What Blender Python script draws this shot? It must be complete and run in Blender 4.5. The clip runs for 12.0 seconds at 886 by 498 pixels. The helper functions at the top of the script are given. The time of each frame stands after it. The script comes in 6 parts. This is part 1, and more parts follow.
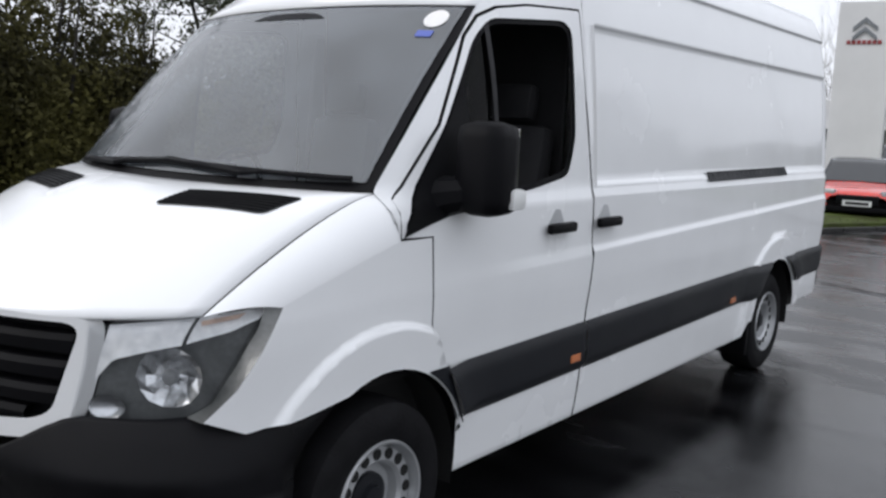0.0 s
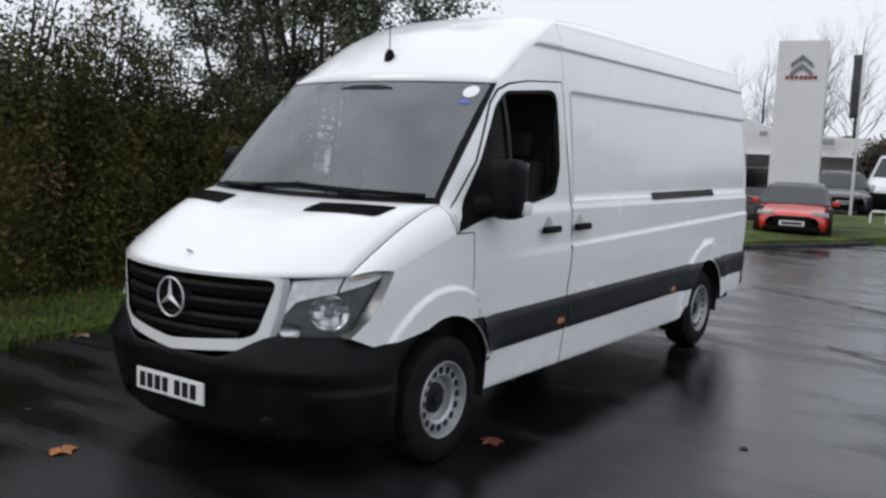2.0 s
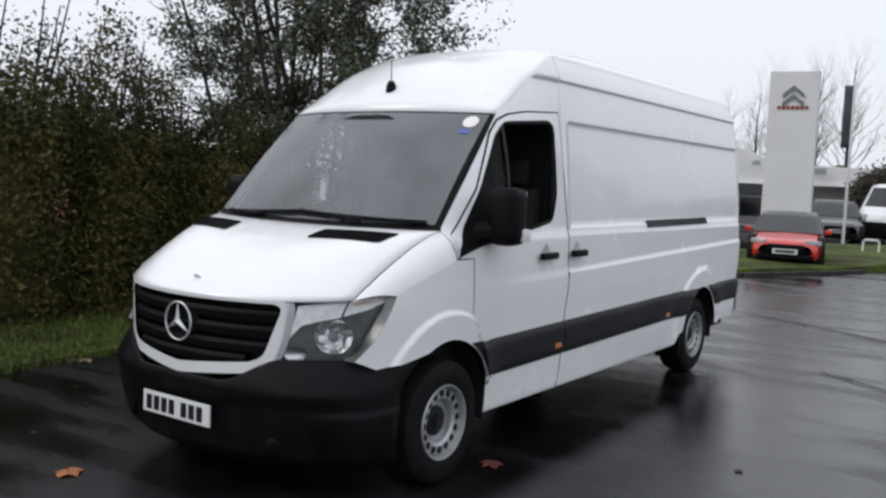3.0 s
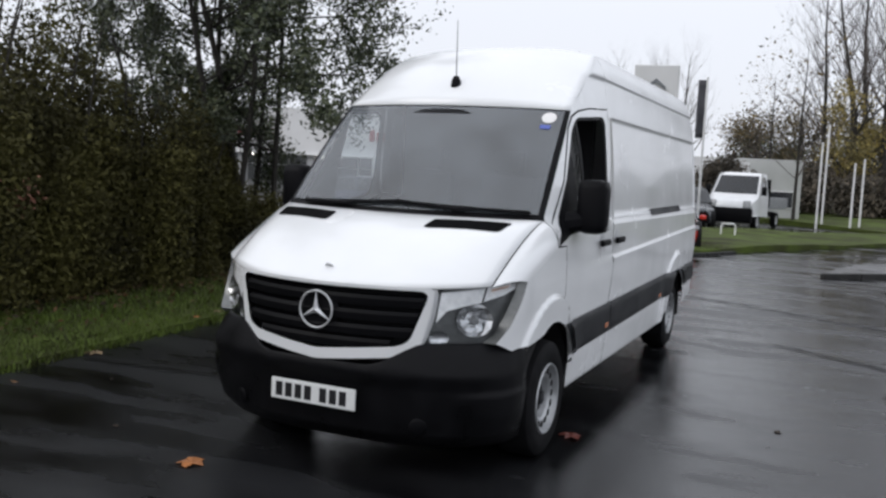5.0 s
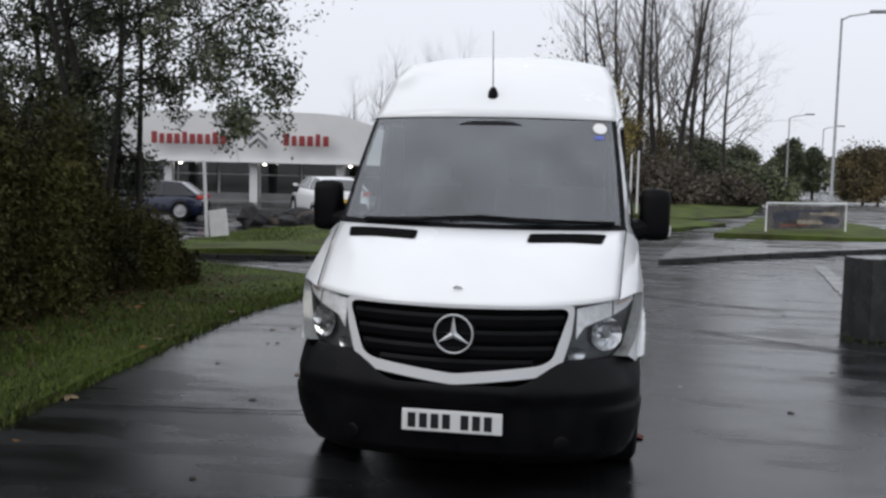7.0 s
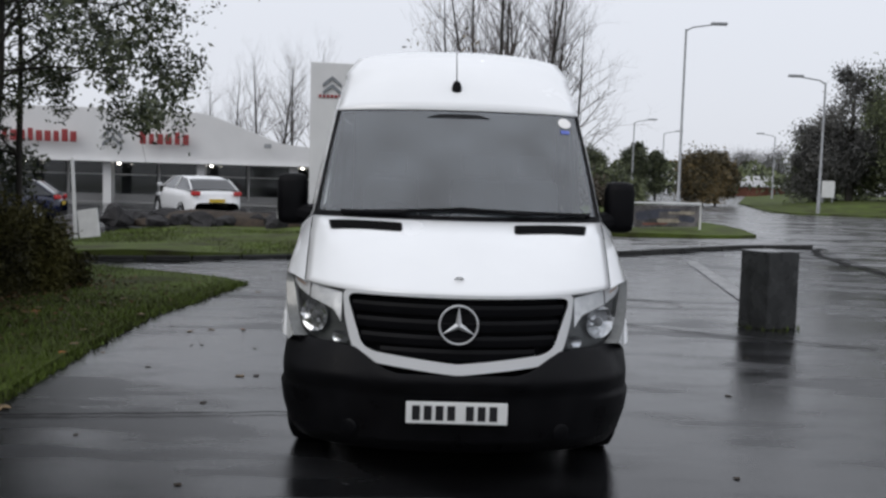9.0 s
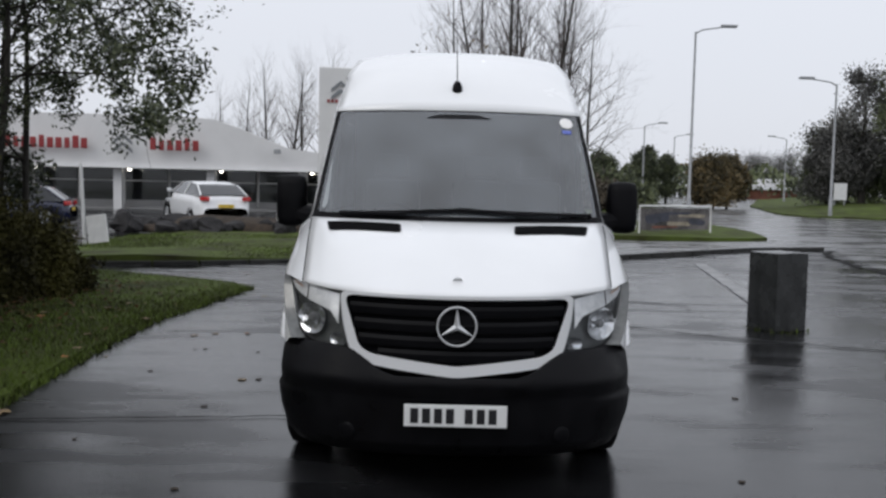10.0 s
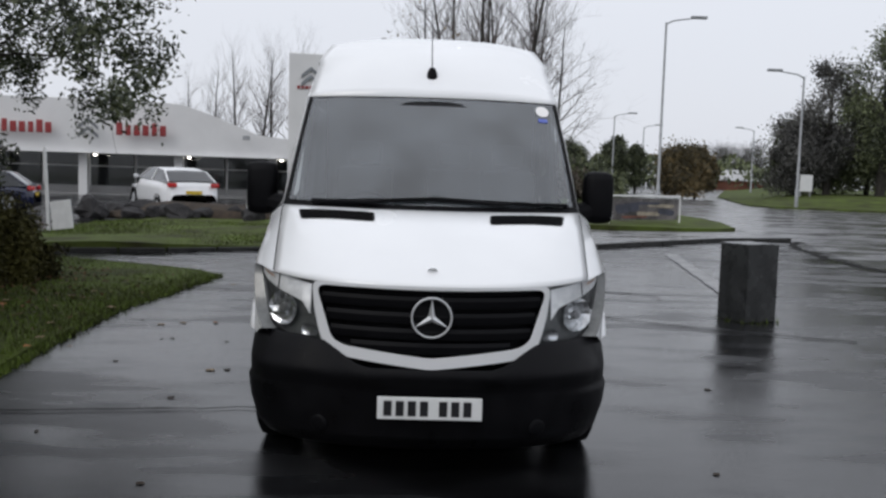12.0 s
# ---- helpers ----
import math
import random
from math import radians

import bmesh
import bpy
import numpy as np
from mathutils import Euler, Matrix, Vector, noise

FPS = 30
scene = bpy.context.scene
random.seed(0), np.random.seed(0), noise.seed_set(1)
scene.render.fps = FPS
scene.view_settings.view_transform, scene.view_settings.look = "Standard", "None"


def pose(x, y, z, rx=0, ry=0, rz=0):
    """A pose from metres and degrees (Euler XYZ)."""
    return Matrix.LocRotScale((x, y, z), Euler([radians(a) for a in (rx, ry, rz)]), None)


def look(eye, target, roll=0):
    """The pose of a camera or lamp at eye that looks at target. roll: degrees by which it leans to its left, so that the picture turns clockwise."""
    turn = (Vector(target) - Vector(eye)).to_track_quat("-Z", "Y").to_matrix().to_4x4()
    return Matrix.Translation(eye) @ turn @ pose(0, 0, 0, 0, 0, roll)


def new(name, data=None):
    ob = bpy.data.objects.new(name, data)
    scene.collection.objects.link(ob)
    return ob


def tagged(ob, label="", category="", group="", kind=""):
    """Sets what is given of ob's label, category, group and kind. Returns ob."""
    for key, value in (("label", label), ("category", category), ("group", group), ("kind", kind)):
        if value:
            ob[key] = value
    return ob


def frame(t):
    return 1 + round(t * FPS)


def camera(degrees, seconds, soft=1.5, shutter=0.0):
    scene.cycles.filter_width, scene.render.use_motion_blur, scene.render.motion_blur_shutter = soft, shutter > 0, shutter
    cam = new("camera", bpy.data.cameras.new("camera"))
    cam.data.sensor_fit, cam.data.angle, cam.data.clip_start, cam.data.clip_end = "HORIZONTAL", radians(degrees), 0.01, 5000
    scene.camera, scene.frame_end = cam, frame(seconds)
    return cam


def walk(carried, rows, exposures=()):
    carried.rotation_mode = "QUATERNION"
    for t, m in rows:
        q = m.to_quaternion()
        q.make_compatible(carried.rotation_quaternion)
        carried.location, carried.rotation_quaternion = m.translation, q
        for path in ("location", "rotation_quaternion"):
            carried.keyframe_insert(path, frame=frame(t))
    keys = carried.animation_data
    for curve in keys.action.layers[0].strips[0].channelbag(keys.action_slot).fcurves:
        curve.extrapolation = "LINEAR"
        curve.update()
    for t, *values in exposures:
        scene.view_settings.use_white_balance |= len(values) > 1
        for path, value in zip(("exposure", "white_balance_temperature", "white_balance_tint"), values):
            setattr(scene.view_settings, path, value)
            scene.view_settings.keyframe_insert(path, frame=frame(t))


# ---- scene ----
from mathutils import geometry

cam = camera(52.5, 12.0, soft=2.6)
PATH = [
    (0, (2.9, -1.198, 1.638), (1.696, 0.375, 1.358), 2.4),
    (0.5, (3.218, -1.685, 1.646), (2.027, -0.092, 1.435), 2.7),
    (0.7, (3.28, -1.937, 1.634), (2.091, -0.339, 1.458), 2.2),
    (1, (3.34, -2.226, 1.655), (2.208, -0.592, 1.439), 1.9),
    (1.5, (3.587, -2.646, 1.639), (2.417, -1.034, 1.464), 2.9),
    (2, (3.655, -2.871, 1.684), (2.516, -1.242, 1.464), 2.4),
    (2.5, (3.69, -2.964, 1.689), (2.557, -1.325, 1.522), 2.4),
    (3, (3.7, -2.992, 1.682), (2.565, -1.353, 1.525), 2.5),
    (3.2, (3.672, -3.001, 1.69), (2.54, -1.36, 1.532), 2.7),
    (4.8, (2.686, -3.867, 1.661), (1.848, -2.057, 1.509), 3.3),
    (5, (2.514, -4.018, 1.661), (1.699, -2.2, 1.485), 3.0),
    (5.5, (2.03, -4.235, 1.69), (1.353, -2.359, 1.537), 2.9),
    (6, (1.566, -4.36, 1.686), (1.001, -2.448, 1.529), 3.6),
    (6.5, (1.095, -4.483, 1.691), (0.657, -2.54, 1.513), 2.6),
    (7, (0.64, -4.479, 1.702), (0.33, -2.51, 1.537), 1.4),
    (7.5, (0.213, -4.523, 1.613), (0.123, -2.529, 1.496), -0.4),
    (7.7, (0.105, -4.505, 1.615), (0.016, -2.513, 1.470), -1.0),
    (9.3, (-0.132, -4.521, 1.628), (-0.104, -2.527, 1.475), 1.9),
    (9.5, (-0.096, -4.44, 1.628), (-0.108, -2.446, 1.476), 1.5),
    (10, (-0.063, -4.466, 1.604), (-0.07, -2.471, 1.461), 1.3),
    (10.5, (0.004, -4.415, 1.602), (-0.017, -2.421, 1.45), 1.7),
    (11, (-0.021, -4.399, 1.595), (-0.04, -2.406, 1.42), 1.1),
    (11.5, (-0.085, -4.373, 1.588), (-0.038, -2.382, 1.404), 1.5),
    (12, (-0.089, -4.374, 1.603), (-0.028, -2.382, 1.436), 1.8),
]
walk(cam, [(t, look(eye, target, roll)) for t, eye, target, roll in PATH],
     exposures=[(0.0, 0.45), (0.4, 0.18), (1.0, -0.12), (1.6, 0.10), (2.2, 0.28), (3.0, 0.27), (5.0, 0.28), (6.5, 0.25), (7.5, 0.13), (9.5, 0.08), (12.0, 0.08)])

# ---------- light: a bright overcast sky and a very soft sun ----------
world = bpy.data.worlds.new("overcast")
scene.world = world
world.use_nodes = True
wn, wl = world.node_tree.nodes, world.node_tree.links
wn.clear()
w_out = wn.new("ShaderNodeOutputWorld")
w_bg = wn.new("ShaderNodeBackground")
w_sky = wn.new("ShaderNodeTexSky")
w_sky.sky_type, w_sky.sun_disc = 'NISHITA', False
w_sky.sun_elevation, w_sky.sun_rotation = radians(40), radians(222)
w_sky.air_density, w_sky.dust_density = 1.0, 4.0
w_co = wn.new("ShaderNodeTexCoord")
w_sep = wn.new("ShaderNodeSeparateXYZ")
w_ramp = wn.new("ShaderNodeValToRGB")          # cloud deck: dimmer to the horizon
w_ramp.color_ramp.elements[0].position, w_ramp.color_ramp.elements[0].color = 0.0, (5.9, 6.1, 6.65, 1)
w_ramp.color_ramp.elements[1].position, w_ramp.color_ramp.elements[1].color = 1.0, (8.6, 8.9, 9.6, 1)
w_mix = wn.new("ShaderNodeMix")
w_mix.data_type = 'RGBA'
w_mix.inputs["Factor"].default_value = 0.93
wl.new(w_co.outputs["Generated"], w_sep.inputs[0])
wl.new(w_sep.outputs["Z"], w_ramp.inputs[0])
wl.new(w_sky.outputs[0], w_mix.inputs["A"])
wl.new(w_ramp.outputs[0], w_mix.inputs["B"])
wl.new(w_mix.outputs["Result"], w_bg.inputs["Color"])
w_bg.inputs["Strength"].default_value = 0.12
wl.new(w_bg.outputs[0], w_out.inputs[0])

sun = new("sun", bpy.data.lights.new("sun", 'SUN'))
sun.data.energy, sun.data.angle, sun.data.color = 0.5, radians(25), (1.0, 0.98, 0.95)
sun.matrix_world = look((-22, -24, 27), (0, 0, 0))

# ---------- materials ----------


def material(name, colour, rough=0.5, metal=0.0, var=0.12, scale=6.0, fine=80.0, bump=0.02, coat=0.0, ior=1.45, rough_var=0.0, alt=None, per_island=0.0):
    """Principled paint or surface with two scales of variation in its colour, roughness and relief."""
    m = bpy.data.materials.new(name)
    m.use_nodes = True
    n, l = m.node_tree.nodes, m.node_tree.links
    b = n["Principled BSDF"]
    b.inputs["Roughness"].default_value, b.inputs["Metallic"].default_value, b.inputs["IOR"].default_value = rough, metal, ior
    b.inputs["Coat Weight"].default_value, b.inputs["Coat Roughness"].default_value = coat, 0.05
    co = n.new("ShaderNodeTexCoord")
    big, small = n.new("ShaderNodeTexNoise"), n.new("ShaderNodeTexNoise")
    big.inputs["Scale"].default_value, small.inputs["Scale"].default_value = scale, fine
    big.inputs["Detail"].default_value, small.inputs["Detail"].default_value = 5, 3
    ramp = n.new("ShaderNodeValToRGB")
    lo = alt or tuple(c * (1 - var) for c in colour)
    hi = tuple(min(1, c * (1 + var)) for c in colour)
    ramp.color_ramp.elements[0].position, ramp.color_ramp.elements[0].color = 0.32, (*lo, 1)
    ramp.color_ramp.elements[1].position, ramp.color_ramp.elements[1].color = 0.68, (*hi, 1)
    add = n.new("ShaderNodeMath")
    add.operation = 'MULTIPLY_ADD'
    add.inputs[1].default_value = 0.3
    l.new(co.outputs["Object"], big.inputs["Vector"])
    l.new(co.outputs["Object"], small.inputs["Vector"])
    l.new(small.outputs[0], add.inputs[0])
    sub = n.new("ShaderNodeMath")
    sub.operation = 'SUBTRACT'
    sub.inputs[1].default_value = 0.15
    l.new(big.outputs[0], sub.inputs[0])
    l.new(sub.outputs[0], add.inputs[2])
    last = add.outputs[0]
    if per_island:
        geo, pa = n.new("ShaderNodeNewGeometry"), n.new("ShaderNodeMath")
        pa.operation = 'MULTIPLY_ADD'
        pa.inputs[1].default_value = per_island
        off = n.new("ShaderNodeMath")
        off.operation = 'SUBTRACT'
        off.inputs[1].default_value = per_island / 2
        l.new(geo.outputs["Random Per Island"], pa.inputs[0])
        l.new(last, off.inputs[0])
        l.new(off.outputs[0], pa.inputs[2])
        last = pa.outputs[0]
    l.new(last, ramp.inputs[0])
    l.new(ramp.outputs[0], b.inputs["Base Color"])
    if rough_var:
        rm = n.new("ShaderNodeMapRange")
        rm.inputs["From Min"].default_value, rm.inputs["From Max"].default_value = 0.35, 0.65
        rm.inputs["To Min"].default_value, rm.inputs["To Max"].default_value = max(0.02, rough - rough_var), rough + rough_var
        l.new(big.outputs[0], rm.inputs[0])
        l.new(rm.outputs[0], b.inputs["Roughness"])
    if bump:
        bp = n.new("ShaderNodeBump")
        bp.inputs["Strength"].default_value, bp.inputs["Distance"].default_value = bump * 10 if bump < 0.1 else 1, 0.01
        l.new(small.outputs[0], bp.inputs["Height"])
        l.new(bp.outputs[0], b.inputs["Normal"])
    return m


def glass_material(name, tint, ior, milk, milk_colour=(0.48, 0.535, 0.60)):
    """A pane: see-through with a tint, Fresnel gloss, and a pale film, for mist and for sky reflection put into the
    colour.
    """
    m = bpy.data.materials.new(name)
    m.use_nodes = True
    n, l = m.node_tree.nodes, m.node_tree.links
    n.clear()
    out = n.new("ShaderNodeOutputMaterial")
    tr, gl, df = n.new("ShaderNodeBsdfTransparent"), n.new("ShaderNodeBsdfGlossy"), n.new("ShaderNodeBsdfDiffuse")
    tr.inputs[0].default_value = (*tint, 1)
    gl.inputs["Roughness"].default_value = 0.07
    df.inputs[0].default_value = (*milk_colour, 1)
    fr = n.new("ShaderNodeFresnel")
    fr.inputs[0].default_value = ior
    no, co = n.new("ShaderNodeTexNoise"), n.new("ShaderNodeTexCoord")
    no.inputs["Scale"].default_value = 3.0
    l.new(co.outputs["Object"], no.inputs["Vector"])
    mu = n.new("ShaderNodeMath")
    mu.operation, mu.inputs[1].default_value = 'MULTIPLY', milk * 2
    l.new(no.outputs[0], mu.inputs[0])
    a, c = n.new("ShaderNodeMixShader"), n.new("ShaderNodeMixShader")
    l.new(mu.outputs[0], a.inputs[0])
    l.new(tr.outputs[0], a.inputs[1])
    l.new(df.outputs[0], a.inputs[2])
    l.new(fr.outputs[0], c.inputs[0])
    l.new(a.outputs[0], c.inputs[1])
    l.new(gl.outputs[0], c.inputs[2])
    l.new(c.outputs[0], out.inputs[0])
    return m


def wet_asphalt(name, dark, light, rough_lo, rough_hi, ior=1.46):
    """Wet tarmac: stone grain, patched and streaked, with puddles where the film of water is smooth."""
    m = bpy.data.materials.new(name)
    m.use_nodes = True
    n, l = m.node_tree.nodes, m.node_tree.links
    b = n["Principled BSDF"]
    co = n.new("ShaderNodeTexCoord")
    big, mid, fine = (n.new("ShaderNodeTexNoise") for _ in range(3))
    stretch = n.new("ShaderNodeMapping")
    stretch.inputs["Rotation"].default_value = (0, 0, radians(25))
    stretch.inputs["Scale"].default_value = (0.35, 1.0, 1.0)
    l.new(co.outputs["Object"], stretch.inputs[0])
    l.new(stretch.outputs[0], big.inputs["Vector"])
    l.new(stretch.outputs[0], mid.inputs["Vector"])
    l.new(co.outputs["Object"], fine.inputs["Vector"])
    big.inputs["Scale"].default_value, mid.inputs["Scale"].default_value, fine.inputs["Scale"].default_value = 0.5, 2.2, 140
    big.inputs["Detail"].default_value, mid.inputs["Detail"].default_value, fine.inputs["Detail"].default_value = 4, 6, 2
    ramp = n.new("ShaderNodeValToRGB")
    ramp.color_ramp.elements[0].position, ramp.color_ramp.elements[0].color = 0.38, (*dark, 1)
    ramp.color_ramp.elements[1].position, ramp.color_ramp.elements[1].color = 0.62, (*light, 1)
    l.new(mid.outputs[0], ramp.inputs[0])
    l.new(ramp.outputs[0], b.inputs["Base Color"])
    mixn = n.new("ShaderNodeMath")
    mixn.operation, mixn.inputs[1].default_value = 'MULTIPLY_ADD', 0.5
    half = n.new("ShaderNodeMath")
    half.operation, half.inputs[1].default_value = 'MULTIPLY', 0.5
    l.new(big.outputs[0], half.inputs[0])
    l.new(mid.outputs[0], mixn.inputs[0])
    l.new(half.outputs[0], mixn.inputs[2])
    rm = n.new("ShaderNodeMapRange")
    rm.inputs["From Min"].default_value, rm.inputs["From Max"].default_value = 0.44, 0.56
    rm.inputs["To Min"].default_value, rm.inputs["To Max"].default_value = rough_lo, rough_hi
    l.new(mixn.outputs[0], rm.inputs[0])
    l.new(rm.outputs[0], b.inputs["Roughness"])
    b.inputs["IOR"].default_value = ior
    bp = n.new("ShaderNodeBump")
    bp.inputs["Strength"].default_value, bp.inputs["Distance"].default_value = 0.25, 0.004
    bp2 = n.new("ShaderNodeBump")
    bp2.inputs["Strength"].default_value, bp2.inputs["Distance"].default_value = 0.08, 0.05
    l.new(fine.outputs[0], bp.inputs["Height"])
    l.new(mid.outputs[0], bp2.inputs["Height"])
    l.new(bp2.outputs[0], bp.inputs["Normal"])
    l.new(bp.outputs[0], b.inputs["Normal"])
    return m


def glow(name, colour, strength):
    m = bpy.data.materials.new(name)
    m.use_nodes = True
    b = m.node_tree.nodes["Principled BSDF"]
    b.inputs["Emission Color"].default_value, b.inputs["Emission Strength"].default_value = (*colour, 1), strength
    return m


WHITE = material("white_paint", (0.80, 0.81, 0.82), 0.22, var=0.03, scale=1.5, fine=300, bump=0.003, coat=0.5, rough_var=0.06)
BLACK = material("black_plastic", (0.004, 0.004, 0.005), 0.5, var=0.25, scale=5, fine=400, bump=0.02, ior=1.19, rough_var=0.1)
BUMPER = material("bumper_plastic", (0.005, 0.005, 0.006), 0.42, var=0.3, scale=6, fine=500, bump=0.02, ior=1.22, rough_var=0.15)
GRILLE = material("grille_plastic", (0.004, 0.004, 0.005), 0.5, var=0.2, scale=8, fine=300, bump=0.01, ior=1.2)
VOID = material("black_underside", (0.008, 0.008, 0.008), 0.9, var=0.2)
CLAD = material("grey_cladding", (0.010, 0.011, 0.014), 0.45, var=0.15, scale=2, fine=300, bump=0.015, rough_var=0.08, ior=1.28)
RUBBER = material("tyre_rubber", (0.007, 0.007, 0.008), 0.7, var=0.3, scale=9, fine=120, bump=0.03, ior=1.22)
STEEL = material("silver_steel", (0.42, 0.43, 0.44), 0.38, 0.55, var=0.12, scale=9, fine=90, bump=0.01, rough_var=0.1)
CHROME = material("chrome", (0.85, 0.85, 0.86), 0.12, 1.0, var=0.03, bump=0)
BADGE = material("badge_metal", (0.62, 0.63, 0.64), 0.38, 0.55, var=0.05, bump=0)
# Near-white, barely metallic base: bright reflections are put into the colour.
SATIN = material("whitened_reflector", (0.90, 0.91, 0.92), 0.30, 0.15, var=0.12, scale=30, bump=0.02)
DISH = material("lamp_reflector", (0.60, 0.61, 0.62), 0.20, 0.9, var=0.15, scale=25, fine=90, bump=0.01)
PALE_AMBER = material("pale_amber_lens", (0.74, 0.56, 0.46), 0.25, var=0.1, bump=0)
CUP_SHADE = material("recess_shade", (0.42, 0.43, 0.44), 0.5, var=0.1, bump=0)
LAMP_GREY = material("lamp_housing", (0.30, 0.305, 0.31), 0.35, 0.4, var=0.15, scale=12, bump=0.01)
SMOKED = material("smoked_lamp", (0.12, 0.124, 0.122), 0.25, 0.2, var=0.35, scale=9, fine=60, bump=0.006, coat=0.6)
AMBER = material("amber_lens", (0.45, 0.15, 0.06), 0.2, var=0.1, bump=0)
RED_LENS = material("red_lens", (0.45, 0.02, 0.02), 0.15, var=0.1, bump=0)
PLATE_YELLOW = material("plate_yellow", (0.70, 0.50, 0.06), 0.35, var=0.05, scale=12, bump=0.005)
PLATE = material("plate_white", (0.72, 0.73, 0.72), 0.35, var=0.05, scale=12, bump=0.005)
INK = material("plate_ink", (0.01, 0.01, 0.012), 0.4, bump=0)
PAPER = material("paper", (0.78, 0.77, 0.76), 0.7, var=0.05, bump=0)
BLUE_INK = material("blue_sticker", (0.10, 0.14, 0.46), 0.5, bump=0)
TRIM = material("cab_trim", (0.012, 0.012, 0.014), 0.7, var=0.2, scale=8)
# The milk share paints part of the sky's reflection as pale bluish colour.
SCREEN = glass_material("windscreen_glass", (0.60, 0.66, 0.68), 2.0, 0.12)
DARK_GLASS = glass_material("side_glass", (0.50, 0.52, 0.52), 1.22, 0.0)
LENS = glass_material("lamp_lens", (0.95, 0.96, 0.97), 1.35, 0.02)
SHOP_GLASS = glass_material("showroom_glass", (0.45, 0.48, 0.48), 1.6, 0.02)
CAR_GLASS = material("car_glass", (0.015, 0.017, 0.02), 0.06, var=0.2, bump=0, coat=0.3)
ASPHALT = wet_asphalt("wet_asphalt", (0.004, 0.004, 0.0045), (0.016, 0.0165, 0.018), 0.05, 0.34, 1.40)
ROAD = wet_asphalt("worn_wet_road", (0.085, 0.085, 0.088), (0.135, 0.135, 0.138), 0.10, 0.35)
PAVING = wet_asphalt("wet_pavement", (0.07, 0.07, 0.072), (0.13, 0.13, 0.132), 0.15, 0.5)
KERB = material("kerb_stone", (0.030, 0.030, 0.029), 0.7, var=0.35, scale=3, fine=60, bump=0.04, ior=1.3)
DARK_STONE = material("dark_stone", (0.018, 0.019, 0.019), 0.24, var=0.35, scale=4, fine=50, bump=0.012, rough_var=0.1)
ROCK = material("rock", (0.034, 0.033, 0.034), 0.85, var=0.5, scale=2.5, fine=20, bump=0.08, ior=1.25)
TURF = material("turf", (0.062, 0.088, 0.016), 0.85, var=0.3, scale=0.9, fine=30, bump=0.08, alt=(0.030, 0.030, 0.012), ior=1.25)
BLADE = material("grass_blades", (0.080, 0.115, 0.020), 0.6, var=0.3, scale=0.7, bump=0, alt=(0.036, 0.040, 0.014), ior=1.3, per_island=0.5)
SOIL = material("leaf_litter", (0.030, 0.020, 0.012), 0.85, var=0.5, scale=5, fine=40, bump=0.08)
BARK = material("bark", (0.026, 0.023, 0.019), 0.8, var=0.4, scale=6, fine=40, bump=0.06)
FAR_DUSK = material("dead_undergrowth", (0.085, 0.069, 0.050), 0.8, var=0.35, scale=0.4, bump=0, alt=(0.046, 0.041, 0.032), per_island=0.4)
BARE = material("bare_twigs", (0.085, 0.072, 0.066), 0.8, var=0.35, scale=3, bump=0)
SPRIG = material("dead_sprig_leaf", (0.24, 0.11, 0.075), 0.6, var=0.4, scale=9, bump=0)
LEAF = material("tree_leaf", (0.060, 0.070, 0.034), 0.45, var=0.35, scale=0.8, bump=0, alt=(0.022, 0.031, 0.016), per_island=0.7, ior=1.4)
HEDGE_LEAF = material("hedge_leaf", (0.074, 0.069, 0.020), 0.7, var=0.35, scale=0.75, bump=0, alt=(0.017, 0.016, 0.008), per_island=0.12, ior=1.25)
# Leaf green made paler: the haze of distance is mixed into the colour.
HAZED_GREEN = material("hazed_leaf_green", (0.105, 0.122, 0.058), 0.7, var=0.35, scale=0.25, bump=0, alt=(0.040, 0.048, 0.032), per_island=0.5)
# Twig colour turned neutral grey, with distance haze painted in.
HAZED_GREY = material("hazed_twigs_grey", (0.115, 0.112, 0.105), 0.8, var=0.3, scale=0.25, bump=0, alt=(0.055, 0.056, 0.055), per_island=0.4)
FAR_YELLOW = material("far_leaf_yellow", (0.27, 0.21, 0.06), 0.7, var=0.35, scale=0.3, bump=0, alt=(0.13, 0.11, 0.04), per_island=0.5)
FAR_BROWN = material("far_leaf_brown", (0.135, 0.098, 0.042), 0.7, var=0.35, scale=0.3, bump=0, alt=(0.05, 0.045, 0.026), per_island=0.5)
FALLEN = material("fallen_leaf", (0.34, 0.13, 0.04), 0.55, var=0.4, scale=9, bump=0.02)
FALLEN_PALE = material("fallen_leaf_pale", (0.17, 0.12, 0.065), 0.6, var=0.4, scale=9, bump=0.02)
CLADDING_WHITE = material("white_cladding", (0.66, 0.66, 0.66), 0.45, var=0.05, scale=0.8, bump=0.01)
CLADDING_GREY = material("pale_grey_cladding", (0.46, 0.47, 0.46), 0.5, var=0.08, scale=0.7, bump=0.01)
RENDER_GREY = material("grey_wall", (0.30, 0.30, 0.30), 0.7, var=0.12, scale=0.6)
SIGN_RED = material("sign_red", (0.26, 0.030, 0.032), 0.4, var=0.08, bump=0)
SIGN_STEEL = material("sign_steel", (0.20, 0.21, 0.22), 0.3, 0.7, var=0.1, bump=0)
GALV = material("galvanised", (0.30, 0.31, 0.32), 0.5, 0.4, var=0.15, scale=4)
POLE_WHITE = material("white_pole", (0.72, 0.72, 0.72), 0.45, var=0.06)
CAR_RED = material("red_paint", (0.55, 0.025, 0.012), 0.2, var=0.08, bump=0, coat=0.6)
CAR_BLUE = material("blue_paint", (0.008, 0.012, 0.040), 0.2, var=0.1, bump=0, coat=0.6)
